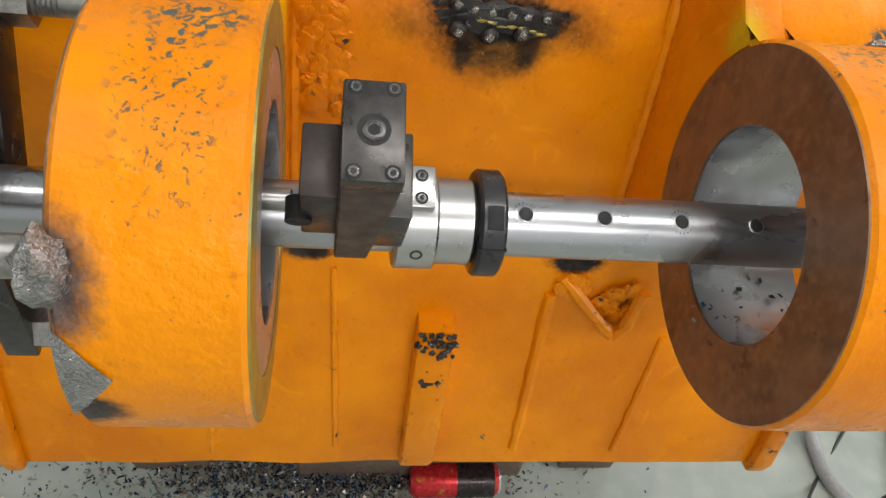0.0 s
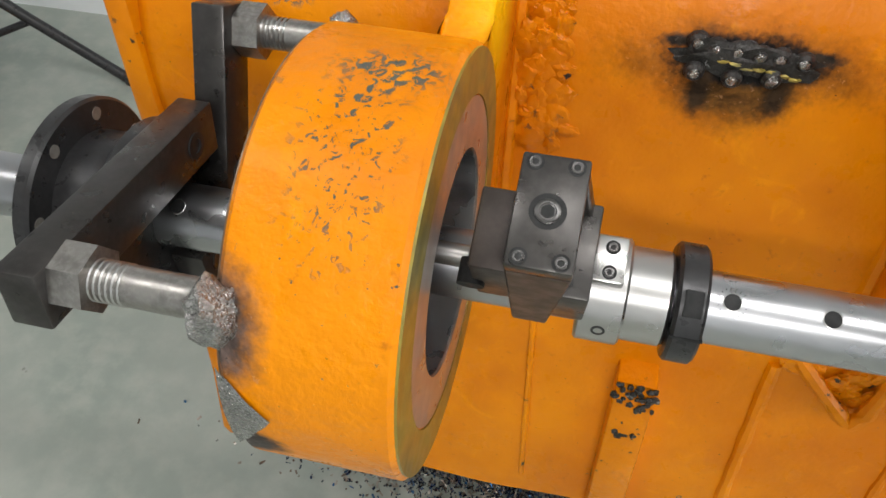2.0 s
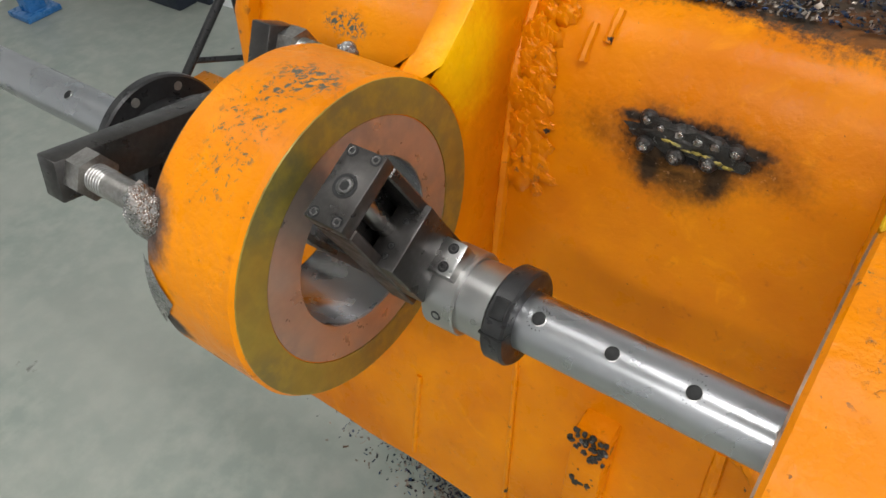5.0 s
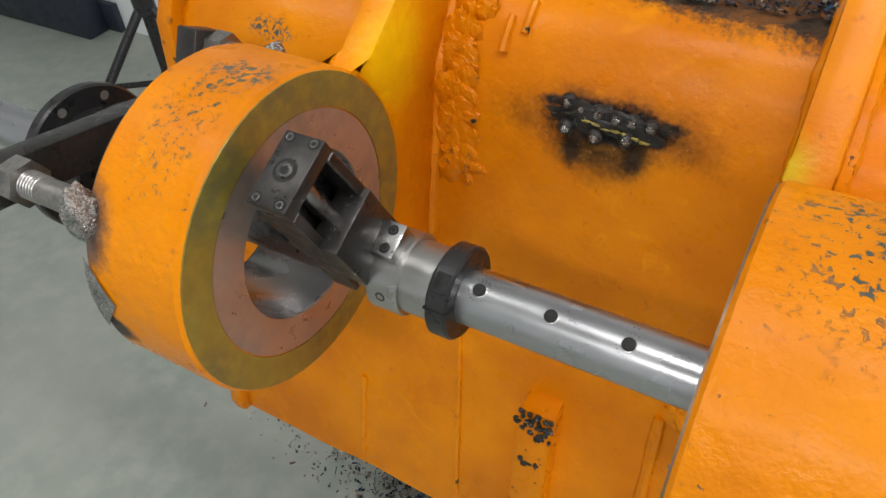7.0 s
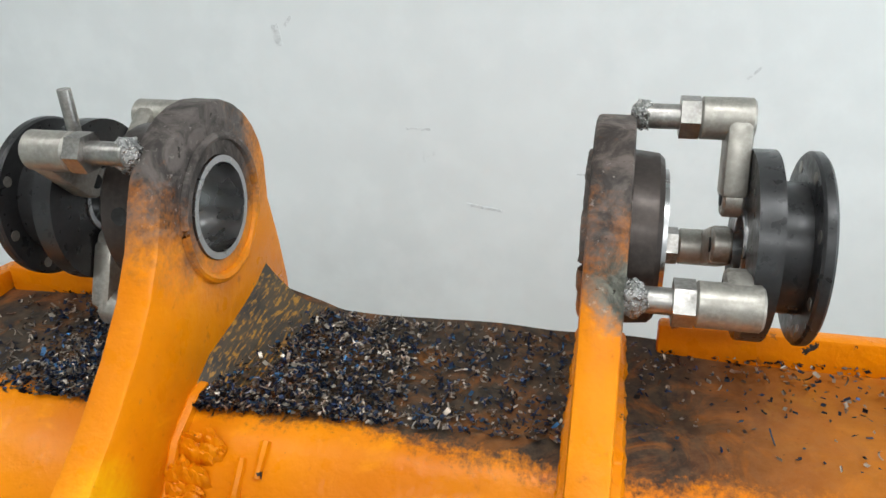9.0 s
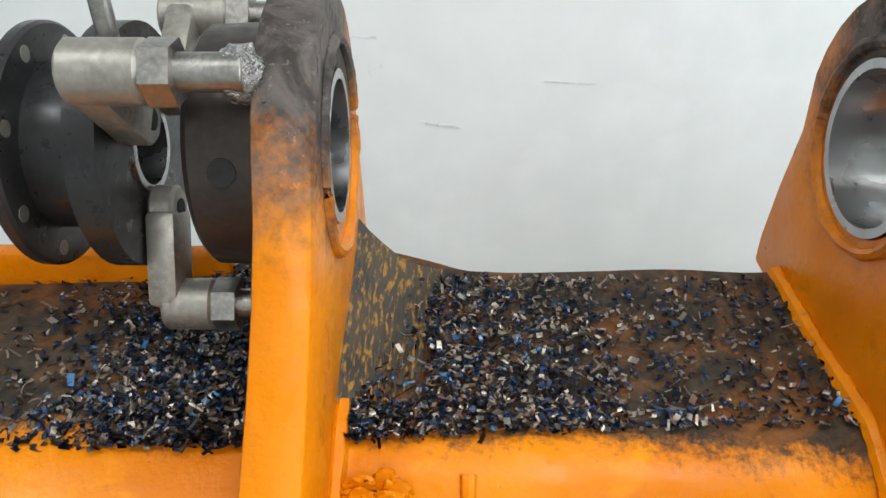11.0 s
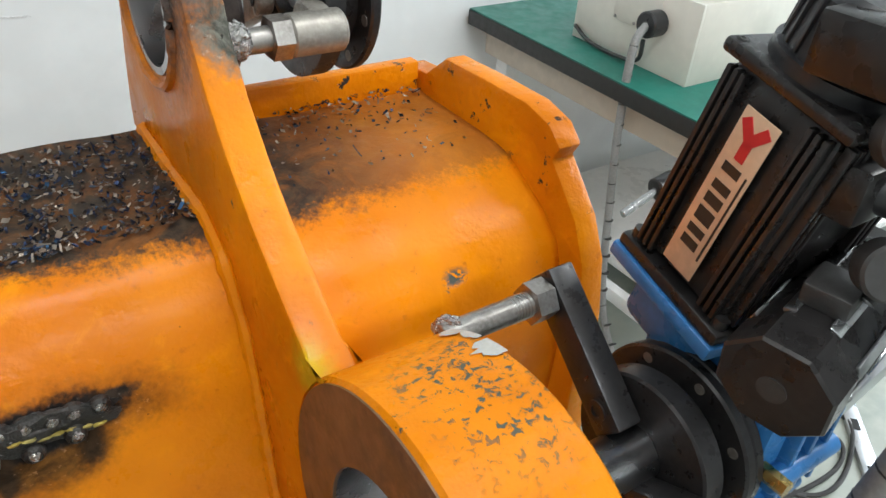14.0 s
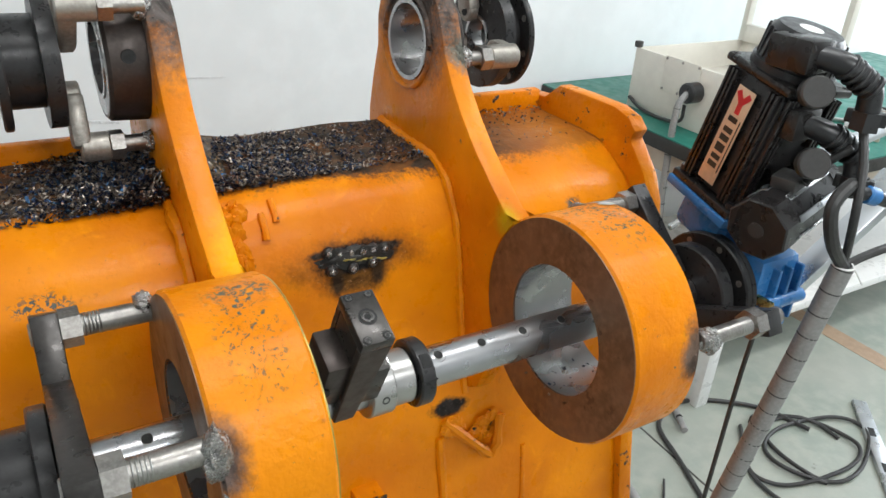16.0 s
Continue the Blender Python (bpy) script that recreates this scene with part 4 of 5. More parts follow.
# upper pair, not in use, with cast arms
CY, CZ = BORE_C
for side, xb in ((1, 0.403), (-1, 0.0065)):
    up = thing("bearing_support", "black flanged bearing support held by cast grey arms", "bearing support", (xb + side * 0.1, CY, CZ - 0.08), "upper bearing supports")

    def sx(d, xb=xb, side=side):
        return xb + side * d
    fd = 0.130 if side > 0 else 0.142
    a, b = sorted((sx(fd), sx(fd + 0.010)))
    flange(up, a, b, 0.076, CY, CZ, 8, "flange", 0.026, 0.005)
    part("hub", lathe([(sx(fd), 0.026), (sx(fd), 0.052), (sx(0.106), 0.052), (sx(0.106), 0.026)], 56, Matrix.Translation((0, CY, CZ))), M_BLACK, up)
    part("bearing_plate", lathe([(sx(0.106), 0.030), (sx(0.106), 0.076), (sx(0.088), 0.076), (sx(0.088), 0.030)], 56, Matrix.Translation((0, CY, CZ))), M_BLACK, up)
    part("bearing", lathe([(sx(0.112), 0.025), (sx(0.112), 0.030), (sx(0.086), 0.030), (sx(0.086), 0.025)], 40, Matrix.Translation((0, CY, CZ))), M_STEEL, up)
    spots = ((1.112, 1.334), (0.992, 1.232), (1.172, 1.195)) if side > 0 else ((1.006, 1.314), (1.165, 1.30), (1.04, 1.148))
    for k, (y, z) in enumerate(spots):
        d = Vector((0, CY - y, CZ - z)).normalized()
        cup_end = (0.089, 0.094, 0.08)[k]
        arm = part("arm", rod((sx(0.048), y, z), (sx(cup_end), y, z), 0.0168, 32, 0.002), M_CAST, up, "cast grey clamping arm")
        inn = Vector((sx(0.078), y, z)) + d * (0.024 if side > 0 and k == 1 else 0.062)
        part("finger", beam((sx(0.078), y, z), inn, 0.020, 0.034, 0.005), M_CAST, arm)
        part("finger_end", rod((sx(0.070), inn.y, inn.z), (sx(0.086), inn.y, inn.z), 0.015, 28, 0.002), M_CAST, arm)
        part("finger_hole", rod((sx(0.069), inn.y, inn.z), (sx(0.0698), inn.y, inn.z), 0.0065, 18), M_HOLE_SHADE, arm)
        part("stud", rod((sx(0.0), y, z), (sx(0.05), y, z), 0.010, 20, 0.0005), M_STUD, up)
        part("nut", hexnut((sx(0.033), y, z), (sx(0.048), y, z), 0.0175), M_STUD, up)
    if side < 0:
        part("handle", rod((sx(0.088), 1.06, 1.30), (sx(0.090), 1.06, 1.352), 0.006, 16, 0.0006), M_STUD, up)

# ---------------------------------------------------------------- drive unit
drive = thing("boring_drive", "black servo motor on a blue gearbox at the bar's end", "motor drive", (0.70, 0.68, 0.90))
gbm = box(0.648, 0.728, 0.622, 0.752, 0.928, 1.048, 0.012)
box(0.652, 0.705, 0.66, 0.775, 1.035, 1.082, 0.010, gbm)
gb = part("gearbox", gbm, M_BLUE, drive, "blue enamelled cast gearbox")
for x in (0.672, 0.695, 0.718):
    part("gearbox_rib", box(x - 0.003, x + 0.003, 0.611, 0.626, 0.955, 1.036, 0.002), M_BLUE, gb)
part("gearbox_lug", rod((0.650, 0.614, 0.988), (0.733, 0.614, 0.988), 0.0095, 24, 0.002), M_BLUE, gb)
part("gearbox_lug", rod((0.656, 0.622, 0.948), (0.716, 0.622, 0.948), 0.009, 24, 0.002), M_BLUE, gb)
M_BRASS = plain("brass", (0.5, 0.36, 0.12), 0.3, 1.0, 0.2, 30.0, 0.05, 0.0004)
part("oil_plug", hexnut((0.653, 0.600, 0.994), (0.653, 0.624, 0.994), 0.007), M_BRASS, gb)
part("lug_bolt", rod((0.733, 0.614, 0.988), (0.737, 0.614, 0.988), 0.005, 12), M_STUD, gb)
part("lug_bolt", rod((0.716, 0.622, 0.948), (0.720, 0.622, 0.948), 0.005, 12), M_STUD, gb)
AX = Vector((0.05, -0.198, 0.979)).normalized()
WD = Vector((0.10, 0.995, 0.0))
WD = (WD - AX * WD.dot(AX)).normalized()
FD = WD.cross(AX).normalized()
# the middle of the motor's labelled face
MC = Vector((0.6275, 0.709, 1.190))
MOT = Matrix(((FD.x, WD.x, AX.x, MC.x), (FD.y, WD.y, AX.y, MC.y), (FD.z, WD.z, AX.z, MC.z), (0, 0, 0, 1)))
MOT = MOT @ Matrix.Diagonal((0.9, 0.9, 0.9, 1)) @ Matrix.Translation((0.06, 0, 0.088))


def mbox(x0, x1, y0, y1, z0, z1, b=0.003):
    return box(x0, x1, y0, y1, z0, z1, b, None, MOT)


body = part("motor_body", mbox(-0.054, 0.054, -0.054, 0.054, -0.175, 0.0, 0.012), M_ANOD, drive, "black finned servo motor body")
for s in (-1, 1):
    for k, d in enumerate((0.046, 0.039, 0.032)):
        part("fin", mbox(-0.0605, -0.052, s * d - 0.0022, s * d + 0.0022, -0.17, -0.004, 0.001), M_ANOD, body)
        part("fin", mbox(s * d - 0.0022, s * d + 0.0022, -0.0605, -0.052, -0.17, -0.004, 0.001), M_ANOD, body)
part("motor_top", mbox(-0.0605, 0.0605, -0.0605, 0.0605, 0.0, 0.012, 0.004), M_ANOD, drive)
part("motor_flange", mbox(-0.0625, 0.0625, -0.0625, 0.0625, -0.187, -0.175, 0.003), M_ANOD, drive)
part("adapter_plate", mbox(-0.065, 0.065, -0.065, 0.065, -0.201, -0.187, 0.003), M_BLUE, drive, "blue adapter plate")
part("adapter", mbox(-0.04, 0.045, -0.045, 0.045, -0.26, -0.201, 0.012), M_BLUE, drive)
for cx in (-0.052, 0.052):
    for cy in (-0.052, 0.052):
        part("flange_screw", lathe([(-0.176, 0.0001), (-0.176, 0.0065), (-0.166, 0.0065), (-0.166, 0.0001)], 16, MOT @ Matrix.Translation((cx, cy, 0)) @ Matrix.Rotation(radians(-90), 4, "Y")), M_BLACK, drive)
        socket_screw(body, MOT @ Matrix.Translation((cx, cy, 0.012)), 0.005)
part("encoder_base", lathe([(0.012, 0.0001), (0.012, 0.056), (0.022, 0.056), (0.022, 0.0001)], 40, MOT @ Matrix.Rotation(radians(-90), 4, "Y")), M_PLASTIC, drive)
enc = part("encoder_cap", lathe([(0.022, 0.0001), (0.022, 0.051), (0.062, 0.049), (0.070, 0.042), (0.070, 0.0001)], 40, MOT @ Matrix.Rotation(radians(-90), 4, "Y")), M_PLASTIC, drive, "ribbed round encoder cap")
for k in range(24):
    a = 2 * math.pi * k / 24
    part("cap_rib", box(0.049, 0.0525, -0.0015, 0.0015, 0.024, 0.062, 0.0006, None, MOT @ Matrix.Rotation(a, 4, "Z")), M_PLASTIC, enc)
part("cap_sticker", lathe([(0.070, 0.0001), (0.0704, 0.016)], 28, MOT @ Matrix.Rotation(radians(-90), 4, "Y"), closed=False), M_WHITE, enc)
plate_l = part("name_plate", mbox(-0.0622, -0.0606, -0.0165, 0.0165, -0.160, -0.017, 0.0008), M_LABEL, drive, "gold name plate with dark bars")
# the plate faces -x of the motor; its line of bars runs down the plate
LAB = MOT @ Matrix(((0, 0, -1, -0.0624), (0, -1, 0, 0), (-1, 0, 0, 0), (0, 0, 0, 1)))
for u, w in ((0.0590, 0.0095), (0.0750, 0.0095), (0.0868, 0.0110), (0.1000, 0.0150), (0.1172, 0.0090), (0.1284, 0.0100)):
    part("lettering_bar", box(u, u + w * 0.8, -0.0092, 0.0076, 0, 0.0004, 0, None, LAB), M_INK, plate_l)
logo = bmesh.new()
for p, q in (((0.024, 0.011), (0.038, 0.0)), ((0.024, -0.011), (0.038, 0.0)), ((0.038, 0.0), (0.051, 0.0))):
    d = Vector((q[0] - p[0], q[1] - p[1], 0))
    box(0, d.length + 0.003, -0.0042, 0.0042, -0.0002, 0.0006, 0, logo, LAB @ Matrix.Translation((p[0], p[1], 0)) @ Matrix.Rotation(math.atan2(d.y, d.x), 4, "Z"))
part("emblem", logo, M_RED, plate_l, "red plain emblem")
part("small_print", box(0.060, 0.140, 0.0122, 0.0140, 0, 0.0004, 0, None, LAB), M_INK, plate_l)

# second motor, lying, with an eight-sided face
OD = Vector((0.95, 0.18, 0.16)).normalized()
OC = Vector((0.603, 0.618, 1.105))
STP = Matrix.Translation(OC) @ OD.to_track_quat("X", "Z").to_matrix().to_4x4() @ Matrix.Rotation(radians(22.5), 4, "X")
step = part("feed_motor", lathe([(0.0, 0.0001), (0.0, 0.038), (0.002, 0.040), (0.030, 0.040), (0.032, 0.038), (0.032, 0.0001)], 8, STP), M_ANOD, drive, "black eight-sided feed motor")
part("motor_shell", lathe([(0.032, 0.0001), (0.032, 0.038), (0.130, 0.038), (0.130, 0.0001)], 8, STP), M_ANOD, step, "black motor casing with bright corner strips")
for a in (0, 45, 90, 135, 180, 225, 270, 315):
    part("corner_strip", box(0.034, 0.128, -0.0045, 0.0045, 0.0365, 0.0392, 0.0008, None, STP @ Matrix.Rotation(radians(a), 4, "X")), M_STRIP, step)
part("motor_end", lathe([(0.130, 0.0001), (0.130, 0.039), (0.150, 0.039), (0.150, 0.0001)], 8, STP), M_ANOD, step)
part("face_disc", lathe([(-0.0012, 0.0001), (-0.0012, 0.010), (0.001, 0.010), (0.001, 0.0001)], 28, STP), M_GREYPL, step)
part("cable_box", box(0.045, 0.075, -0.016, 0.016, 0.034, 0.052, 0.003, None, STP @ Matrix.Rotation(radians(-22.5), 4, "X")), M_GREYPL, step)
part("motor_lead", tube([STP @ Vector((0.06, 0, 0.05)), STP @ Vector((0.085, 0.0, 0.07)), STP @ Vector((0.10, -0.01, 0.10))], 0.005), M_CABLE, step)
# linear guide behind
guide = part("guide_rail", beam((0.735, 0.65, 0.955), (0.90, 0.63, 1.10), 0.036, 0.016, 0.002), M_ALU, drive, "aluminium guide rail")
part("guide_block", box(-0.022, 0.022, -0.03, 0.03, -0.022, 0.022, 0.004, None, pose(0.905, 0.625, 1.10, 0, -40, 0)), M_ALU, guide)
part("lead_screw", thread((0.94, 0.62, 1.10), (1.03, 0.61, 1.125), 0.010, 0.005), M_STEEL, guide)
SH = Vector((-0.035, 0.028, 0.063))
for c, nrm, r in (((0.672, 0.584, 1.209), (-0.62, -0.70, 0.30), 0.0185), ((0.685, 0.571, 1.127), (-0.62, -0.70, 0.30), 0.0185)):
    c, nrm = Vector(c) + SH, Vector(nrm).normalized()
    part("blank_cap", rod(c - nrm * 0.02, c, r, 32, 0.002), M_GREYPL, drive, "flat round grey cover cap")
for line in (((0.650, 0.640, 1.306), (0.668, 0.608, 1.300), (0.694, 0.590, 1.279), (0.700, 0.586, 1.246)),
             ((0.662, 0.640, 1.226), (0.684, 0.612, 1.217), (0.716, 0.594, 1.194), (0.716, 0.584, 1.164))):
    elbow = part("connector", tube(line, 0.0135, 16, 5), M_PLASTIC, drive, "black threaded cable connector")
    for j in range(5):
        p = Vector(line[1]).lerp(Vector(line[2]), j / 4)
        d = (Vector(line[2]) - Vector(line[1])).normalized()
        part("connector_ring", rod(p, p + d * 0.005, 0.0165, 20, 0.001), M_PLASTIC, elbow)
    p = Vector(line[3])
    part("gland_nut", hexnut(p + Vector((0, 0, 0.006)), p - Vector((0, 0, 0.016)), 0.0175), M_PLASTIC, elbow)
    part("gland_ear", box(-0.005, 0.005, -0.022, 0.022, -0.010, 0.006, 0.002, None, pose(p.x, p.y, p.z, 0, 0, 30)), M_PLASTIC, elbow)
    q = Vector(line[0])
    part("junction_box", box(q.x - 0.022, q.x + 0.022, q.y - 0.012, q.y + 0.045, q.z - 0.020, q.z + 0.018, 0.004), M_ANOD, drive)
coupler = part("coupler_body", rod((0.690, 0.572, 1.163), (0.790, 0.548, 1.132), 0.0085, 20, 0.002), M_PLASTIC, drive)
for u in (0.25, 0.8):
    p = Vector((0.690, 0.572, 1.163)).lerp(Vector((0.790, 0.548, 1.132)), u)
    part("blue_ring", rod(p, p + Vector((0.018, -0.0043, -0.0056)), 0.0112, 20, 0.002), M_BLUE, coupler, "blue coupling ring")

cord = thing("motor_cable", "black rubber motor cables looping into a conduit", "cable", (0.70, 0.55, 1.0))
TOP = Vector((0.700, 0.555, 1.066))
part("cable", tube([Vector((0.700, 0.586, 1.235)), Vector((0.692, 0.566, 1.19)), Vector((0.680, 0.552, 1.148)), Vector((0.690, 0.552, 1.10)), TOP], 0.0052), M_CABLE, cord)
part("cable", tube([Vector((0.714, 0.582, 1.155)), Vector((0.678, 0.566, 1.172)), Vector((0.645, 0.560, 1.152)), Vector((0.662, 0.556, 1.105)), TOP], 0.0080), M_CABLE, cord)
part("cable", tube([TOP, Vector((0.745, 0.552, 1.075)), Vector((0.82, 0.542, 1.088)), Vector((0.92, 0.56, 1.075)), Vector((1.02, 0.62, 0.98))], 0.0055), M_CABLE, cord)
part("cable", tube([Vector((0.700, 0.640, 0.945)), Vector((0.704, 0.645, 0.82)), Vector((0.73, 0.66, 0.55)), Vector((0.88, 0.76, 0.2)), Vector((1.06, 0.92, 0.01)), Vector((1.24, 1.10, 0.008))], 0.0035), M_CABLE, cord)
part("cable_tie", tube([TOP + Vector((0.013 * math.cos(k), 0.013 * math.sin(k), 0.002)) for k in range(7)] + [TOP + Vector((0.04, -0.01, -0.03))], 0.0012, 6), M_WHITE, cord, "white cable tie")
hose = thing("conduit", "grey spiral-wrapped cable conduit hanging from the drive", "conduit", (0.75, 0.5, 0.0))
hp = [(0.700, 0.555, 1.066), (0.683, 0.569, 0.90), (0.663, 0.588, 0.70), (0.648, 0.606, 0.50), (0.68, 0.62, 0.28), (0.82, 0.64, 0.10), (1.00, 0.66, 0.03), (1.20, 0.70, 0.02)]
part("sleeve", tube(hp, 0.0135, 14, 10), M_HOSE, hose)
for a, b in zip(hp, hp[1:]):
    n = int((Vector(b) - Vector(a)).length / 0.028)
    for k in range(n):
        p = Vector(a).lerp(Vector(b), k / n)
        d = (Vector(b) - Vector(a)).normalized()
        part("wrap", rod(p, p + d * 0.0018, 0.0138, 14), M_GREYPL, hose)

# ---------------------------------------------------------------- bench, control box and floor things
bench = thing("workbench", "white steel workbench with a green rubber top", "workbench", (2.0, 1.6, 0.0))
TZ = 0.80
part("worktop", box(1.50, 3.4, 1.22, 2.16, TZ - 0.045, TZ - 0.004, 0.003), M_INK, bench, "black-edged worktop")
part("mat", box(1.502, 3.398, 1.222, 2.158, TZ - 0.004, TZ, 0.001), M_GREEN, bench, "green rubber bench mat")
part("apron", box(1.54, 3.36, 1.26, 2.12, TZ - 0.12, TZ - 0.045, 0.002), M_BEIGE, bench)
for x in (1.59, 3.3):
    for y in (1.31, 2.07):
        part("leg", box(x - 0.025, x + 0.025, y - 0.025, y + 0.025, 0.0, TZ - 0.12, 0.003), M_WHITE, bench)
part("stretcher", box(1.575, 1.605, 1.33, 2.05, 0.18, 0.22, 0.003), M_WHITE, bench)
part("lower_shelf", box(1.68, 3.28, 1.34, 2.04, 0.20, 0.23, 0.003), M_WHITE, bench)
ctl = thing("control_box", "cream steel control box with its lid open", "control box", (1.65, 1.5, TZ))
for x0, x1, y0, y1, z0, z1 in ((1.432, 1.44, 1.32, 1.70, TZ, TZ + 0.185), (1.44, 1.92, 1.32, 1.328, TZ, TZ + 0.185), (1.44, 1.92, 1.692, 1.70, TZ, TZ + 0.185), (1.912, 1.92, 1.328, 1.692, TZ, TZ + 0.185), (1.44, 1.912, 1.328, 1.692, TZ, TZ + 0.10)):
    part("panel", box(x0, x1, y0, y1, z0, z1, 0.001), M_CREAM, ctl)
lid = bmesh.new()
for y0, y1, z0, z1 in ((1.32, 1.34, TZ + 0.185, TZ + 0.63), (1.68, 1.70, TZ + 0.185, TZ + 0.63), (1.34, 1.68, TZ + 0.61, TZ + 0.63), (1.34, 1.68, TZ + 0.185, TZ + 0.24)):
    box(1.90, 1.93, y0, y1, z0, z1, 0.002, lid)
part("lid_frame", lid, M_CREAM, ctl)
part("cover_plate", box(1.429, 1.4325, 1.43, 1.57, TZ + 0.085, TZ + 0.19, 0.001), M_CREAM, ctl)
for y in (1.437, 1.50, 1.563):
    for z in (TZ + 0.092, TZ + 0.183):
        part("cover_screw", rod((1.4285, y, z), (1.4265, y, z), 0.004, 12), M_STUD, ctl)
plug = part("plug", rod((1.432, 1.43, TZ + 0.115), (1.385, 1.43, TZ + 0.115), 0.030, 26, 0.004), M_PLASTIC, ctl, "black round plug")
part("hinge_corner", box(1.425, 1.445, 1.685, 1.705, TZ + 0.205, TZ + 0.1855, 0.003), M_GREYPL, ctl)
part("supply_lead", tube([(1.428, 1.69, TZ + 0.03), (1.415, 1.62, TZ + 0.012), (1.41, 1.52, TZ + 0.01), (1.395, 1.44, TZ + 0.03), (1.39, 1.43, TZ + 0.08)], 0.005), M_CABLE, ctl)
duct = thing("conduit", "grey wrapped cable running from the box to the floor", "conduit", (1.35, 1.3, 0.0))
dp = [(1.39, 1.43, TZ + 0.115), (1.345, 1.415, TZ + 0.08), (1.33, 1.40, TZ - 0.05), (1.33, 1.38, 0.55), (1.34, 1.33, 0.2), (1.33, 1.2, 0.03), (1.25, 1.05, 0.016)]
part("sleeve", tube(dp, 0.010, 12, 10), M_HOSE, duct)
for a, b in zip(dp, dp[1:]):
    n = int((Vector(b) - Vector(a)).length / 0.045)
    for k in range(n):
        p = Vector(a).lerp(Vector(b), k / max(1, n))
        part("wrap", rod(p, p + (Vector(b) - Vector(a)).normalized() * 0.003, 0.0104, 12), M_GREYPL, duct)
for moved in (ctl, duct):
    moved.location = moved.location + Vector((0.188, 0.165, 0.0))
cup = thing("magnetic_holder", "cream plastic cup holding a steel rule with an orange stripe", "holder", (1.82, 1.34, TZ))
part("cup", lathe([(0, 0.0001), (0, 0.034), (0.012, 0.040), (0.020, 0.033), (0.040, 0.041), (0.052, 0.034), (0.052, 0.0001)], 32, Matrix.Translation((1.80, 1.40, TZ)) @ Matrix.Rotation(radians(-90), 4, "Y")), M_BULB, cup)
part("rule", box(-0.024, 0.024, -0.012, 0.012, 0.045, 0.20, 0.003, None, pose(1.80, 1.40, TZ, 6, 4, 20)), M_ALU, cup)
part("stripe", box(-0.006, 0.006, -0.0135, -0.0118, 0.05, 0.195, 0, None, pose(1.80, 1.40, TZ, 6, 4, 20)), plain("orange_stripe", (0.85, 0.28, 0.03), 0.4, 0, 0.1, 20.0, 0), cup)
ram = thing("gas_strut", "grey metal cylinder with a black end leaning by the bench", "cylinder", (1.5, 1.1, 0.5))
part("barrel", rod((1.33, 1.24, 0.755), (1.95, 1.20, 0.905), 0.021, 28, 0.003), M_ALU, ram)
part("end_cap", rod((1.285, 1.243, 0.744), (1.33, 1.24, 0.755), 0.024, 28, 0.003), M_BLACK, ram)
part("piston_rod", rod((1.21, 1.247, 0.712), (1.285, 1.243, 0.744), 0.008, 18, 0.001), M_STEEL, ram)
for k in range(34):
    bx, by = 2.02 + 0.6 * random.random(), 1.24 + 0.32 * random.random()
    bit = mesh_ob("hand_tool", box(-0.03 - 0.03 * random.random(), 0.03, -0.007, 0.007, 0.0, 0.013, 0.003, None, pose(bx, by, TZ + 0.0005, 0, 0, random.uniform(0, 180))), random.choice((M_STUD, M_BLACK, M_RUST, M_BEIGE, M_TURNED)))
    tagged(bit, "small loose metal part lying on the green bench mat", "tool part", "parts on the bench")

lev = thing("spirit_level", "grey aluminium straight edge lying on the floor", "straight edge", (1.87, 0.9, 0.0))
ld = Vector((1.722 - 2.017, 0.744 - 1.046, 0))
LM = Matrix.Translation((2.075, 1.066, 0.0)) @ Matrix.Rotation(math.atan2(ld.y, ld.x), 4, "Z")
part("rail", box(0, 0.62, -0.022, 0.022, 0.0, 0.014, 0.002, None, LM), M_ALU, lev)
for d in (0.14, 0.30, 0.46):
    part("window", box(d, d + 0.04, -0.009, 0.009, 0.0135, 0.0146, 0, None, LM), M_HOLE_SHADE, lev)
coil = thing("floor_cable", "black cable lying in loops on the floor", "cable", (1.55, 0.95, 0.0))
loop = []
for k in range(40):
    a = k * 0.42
    loop.append((1.68 + (0.17 + 0.05 * math.sin(k * 0.23)) * math.cos(a) + 0.003 * k, 0.985 + (0.13 + 0.04 * math.cos(k * 0.31)) * math.sin(a), 0.007 + 0.002 * (k % 3)))
part("coil", tube(loop, 0.006, 8, 5), M_CABLE, coil)
part("tail", tube([(1.22, 0.84, 0.008), (1.33, 1.12, 0.008), (1.40, 1.28, 0.008), (1.56, 1.32, 0.008), (1.74, 1.20, 0.008), (1.80, 1.05, 0.01)], 0.007, 8), M_CABLE, coil)
part("tail", tube([(1.62, 1.16, 0.008), (1.48, 1.00, 0.008), (1.50, 0.84, 0.008), (1.70, 0.74, 0.008), (1.98, 0.80, 0.008)], 0.006, 8), M_CABLE, coil)
part("joiner", box(1.66, 1.75, 1.13, 1.165, 0.0, 0.03, 0.004), M_GREYPL, coil)
line = mesh_ob("floor_line", box(2.34, 2.42, -2.4, 1.9, 0.0, 0.0012, 0), M_TAPE, False)
tagged(line, "brown marking line painted on the floor", "marking", kind="structure")
joint = mesh_ob("floor_joint", box(0, 1.9, -0.003, 0.003, 0.0, 0.0008, 0, None, Matrix.Translation((1.345, 1.423, 0)) @ Matrix.Rotation(-1.5954, 4, "Z")), M_GREYPL, False)
tagged(joint, "thin dark joint line in the painted floor", "floor joint", kind="structure")
bent = thing("floor_hose", "grey bent pipe end beside the bucket on the floor", "pipe", (0.86, 0.86, 0.0))
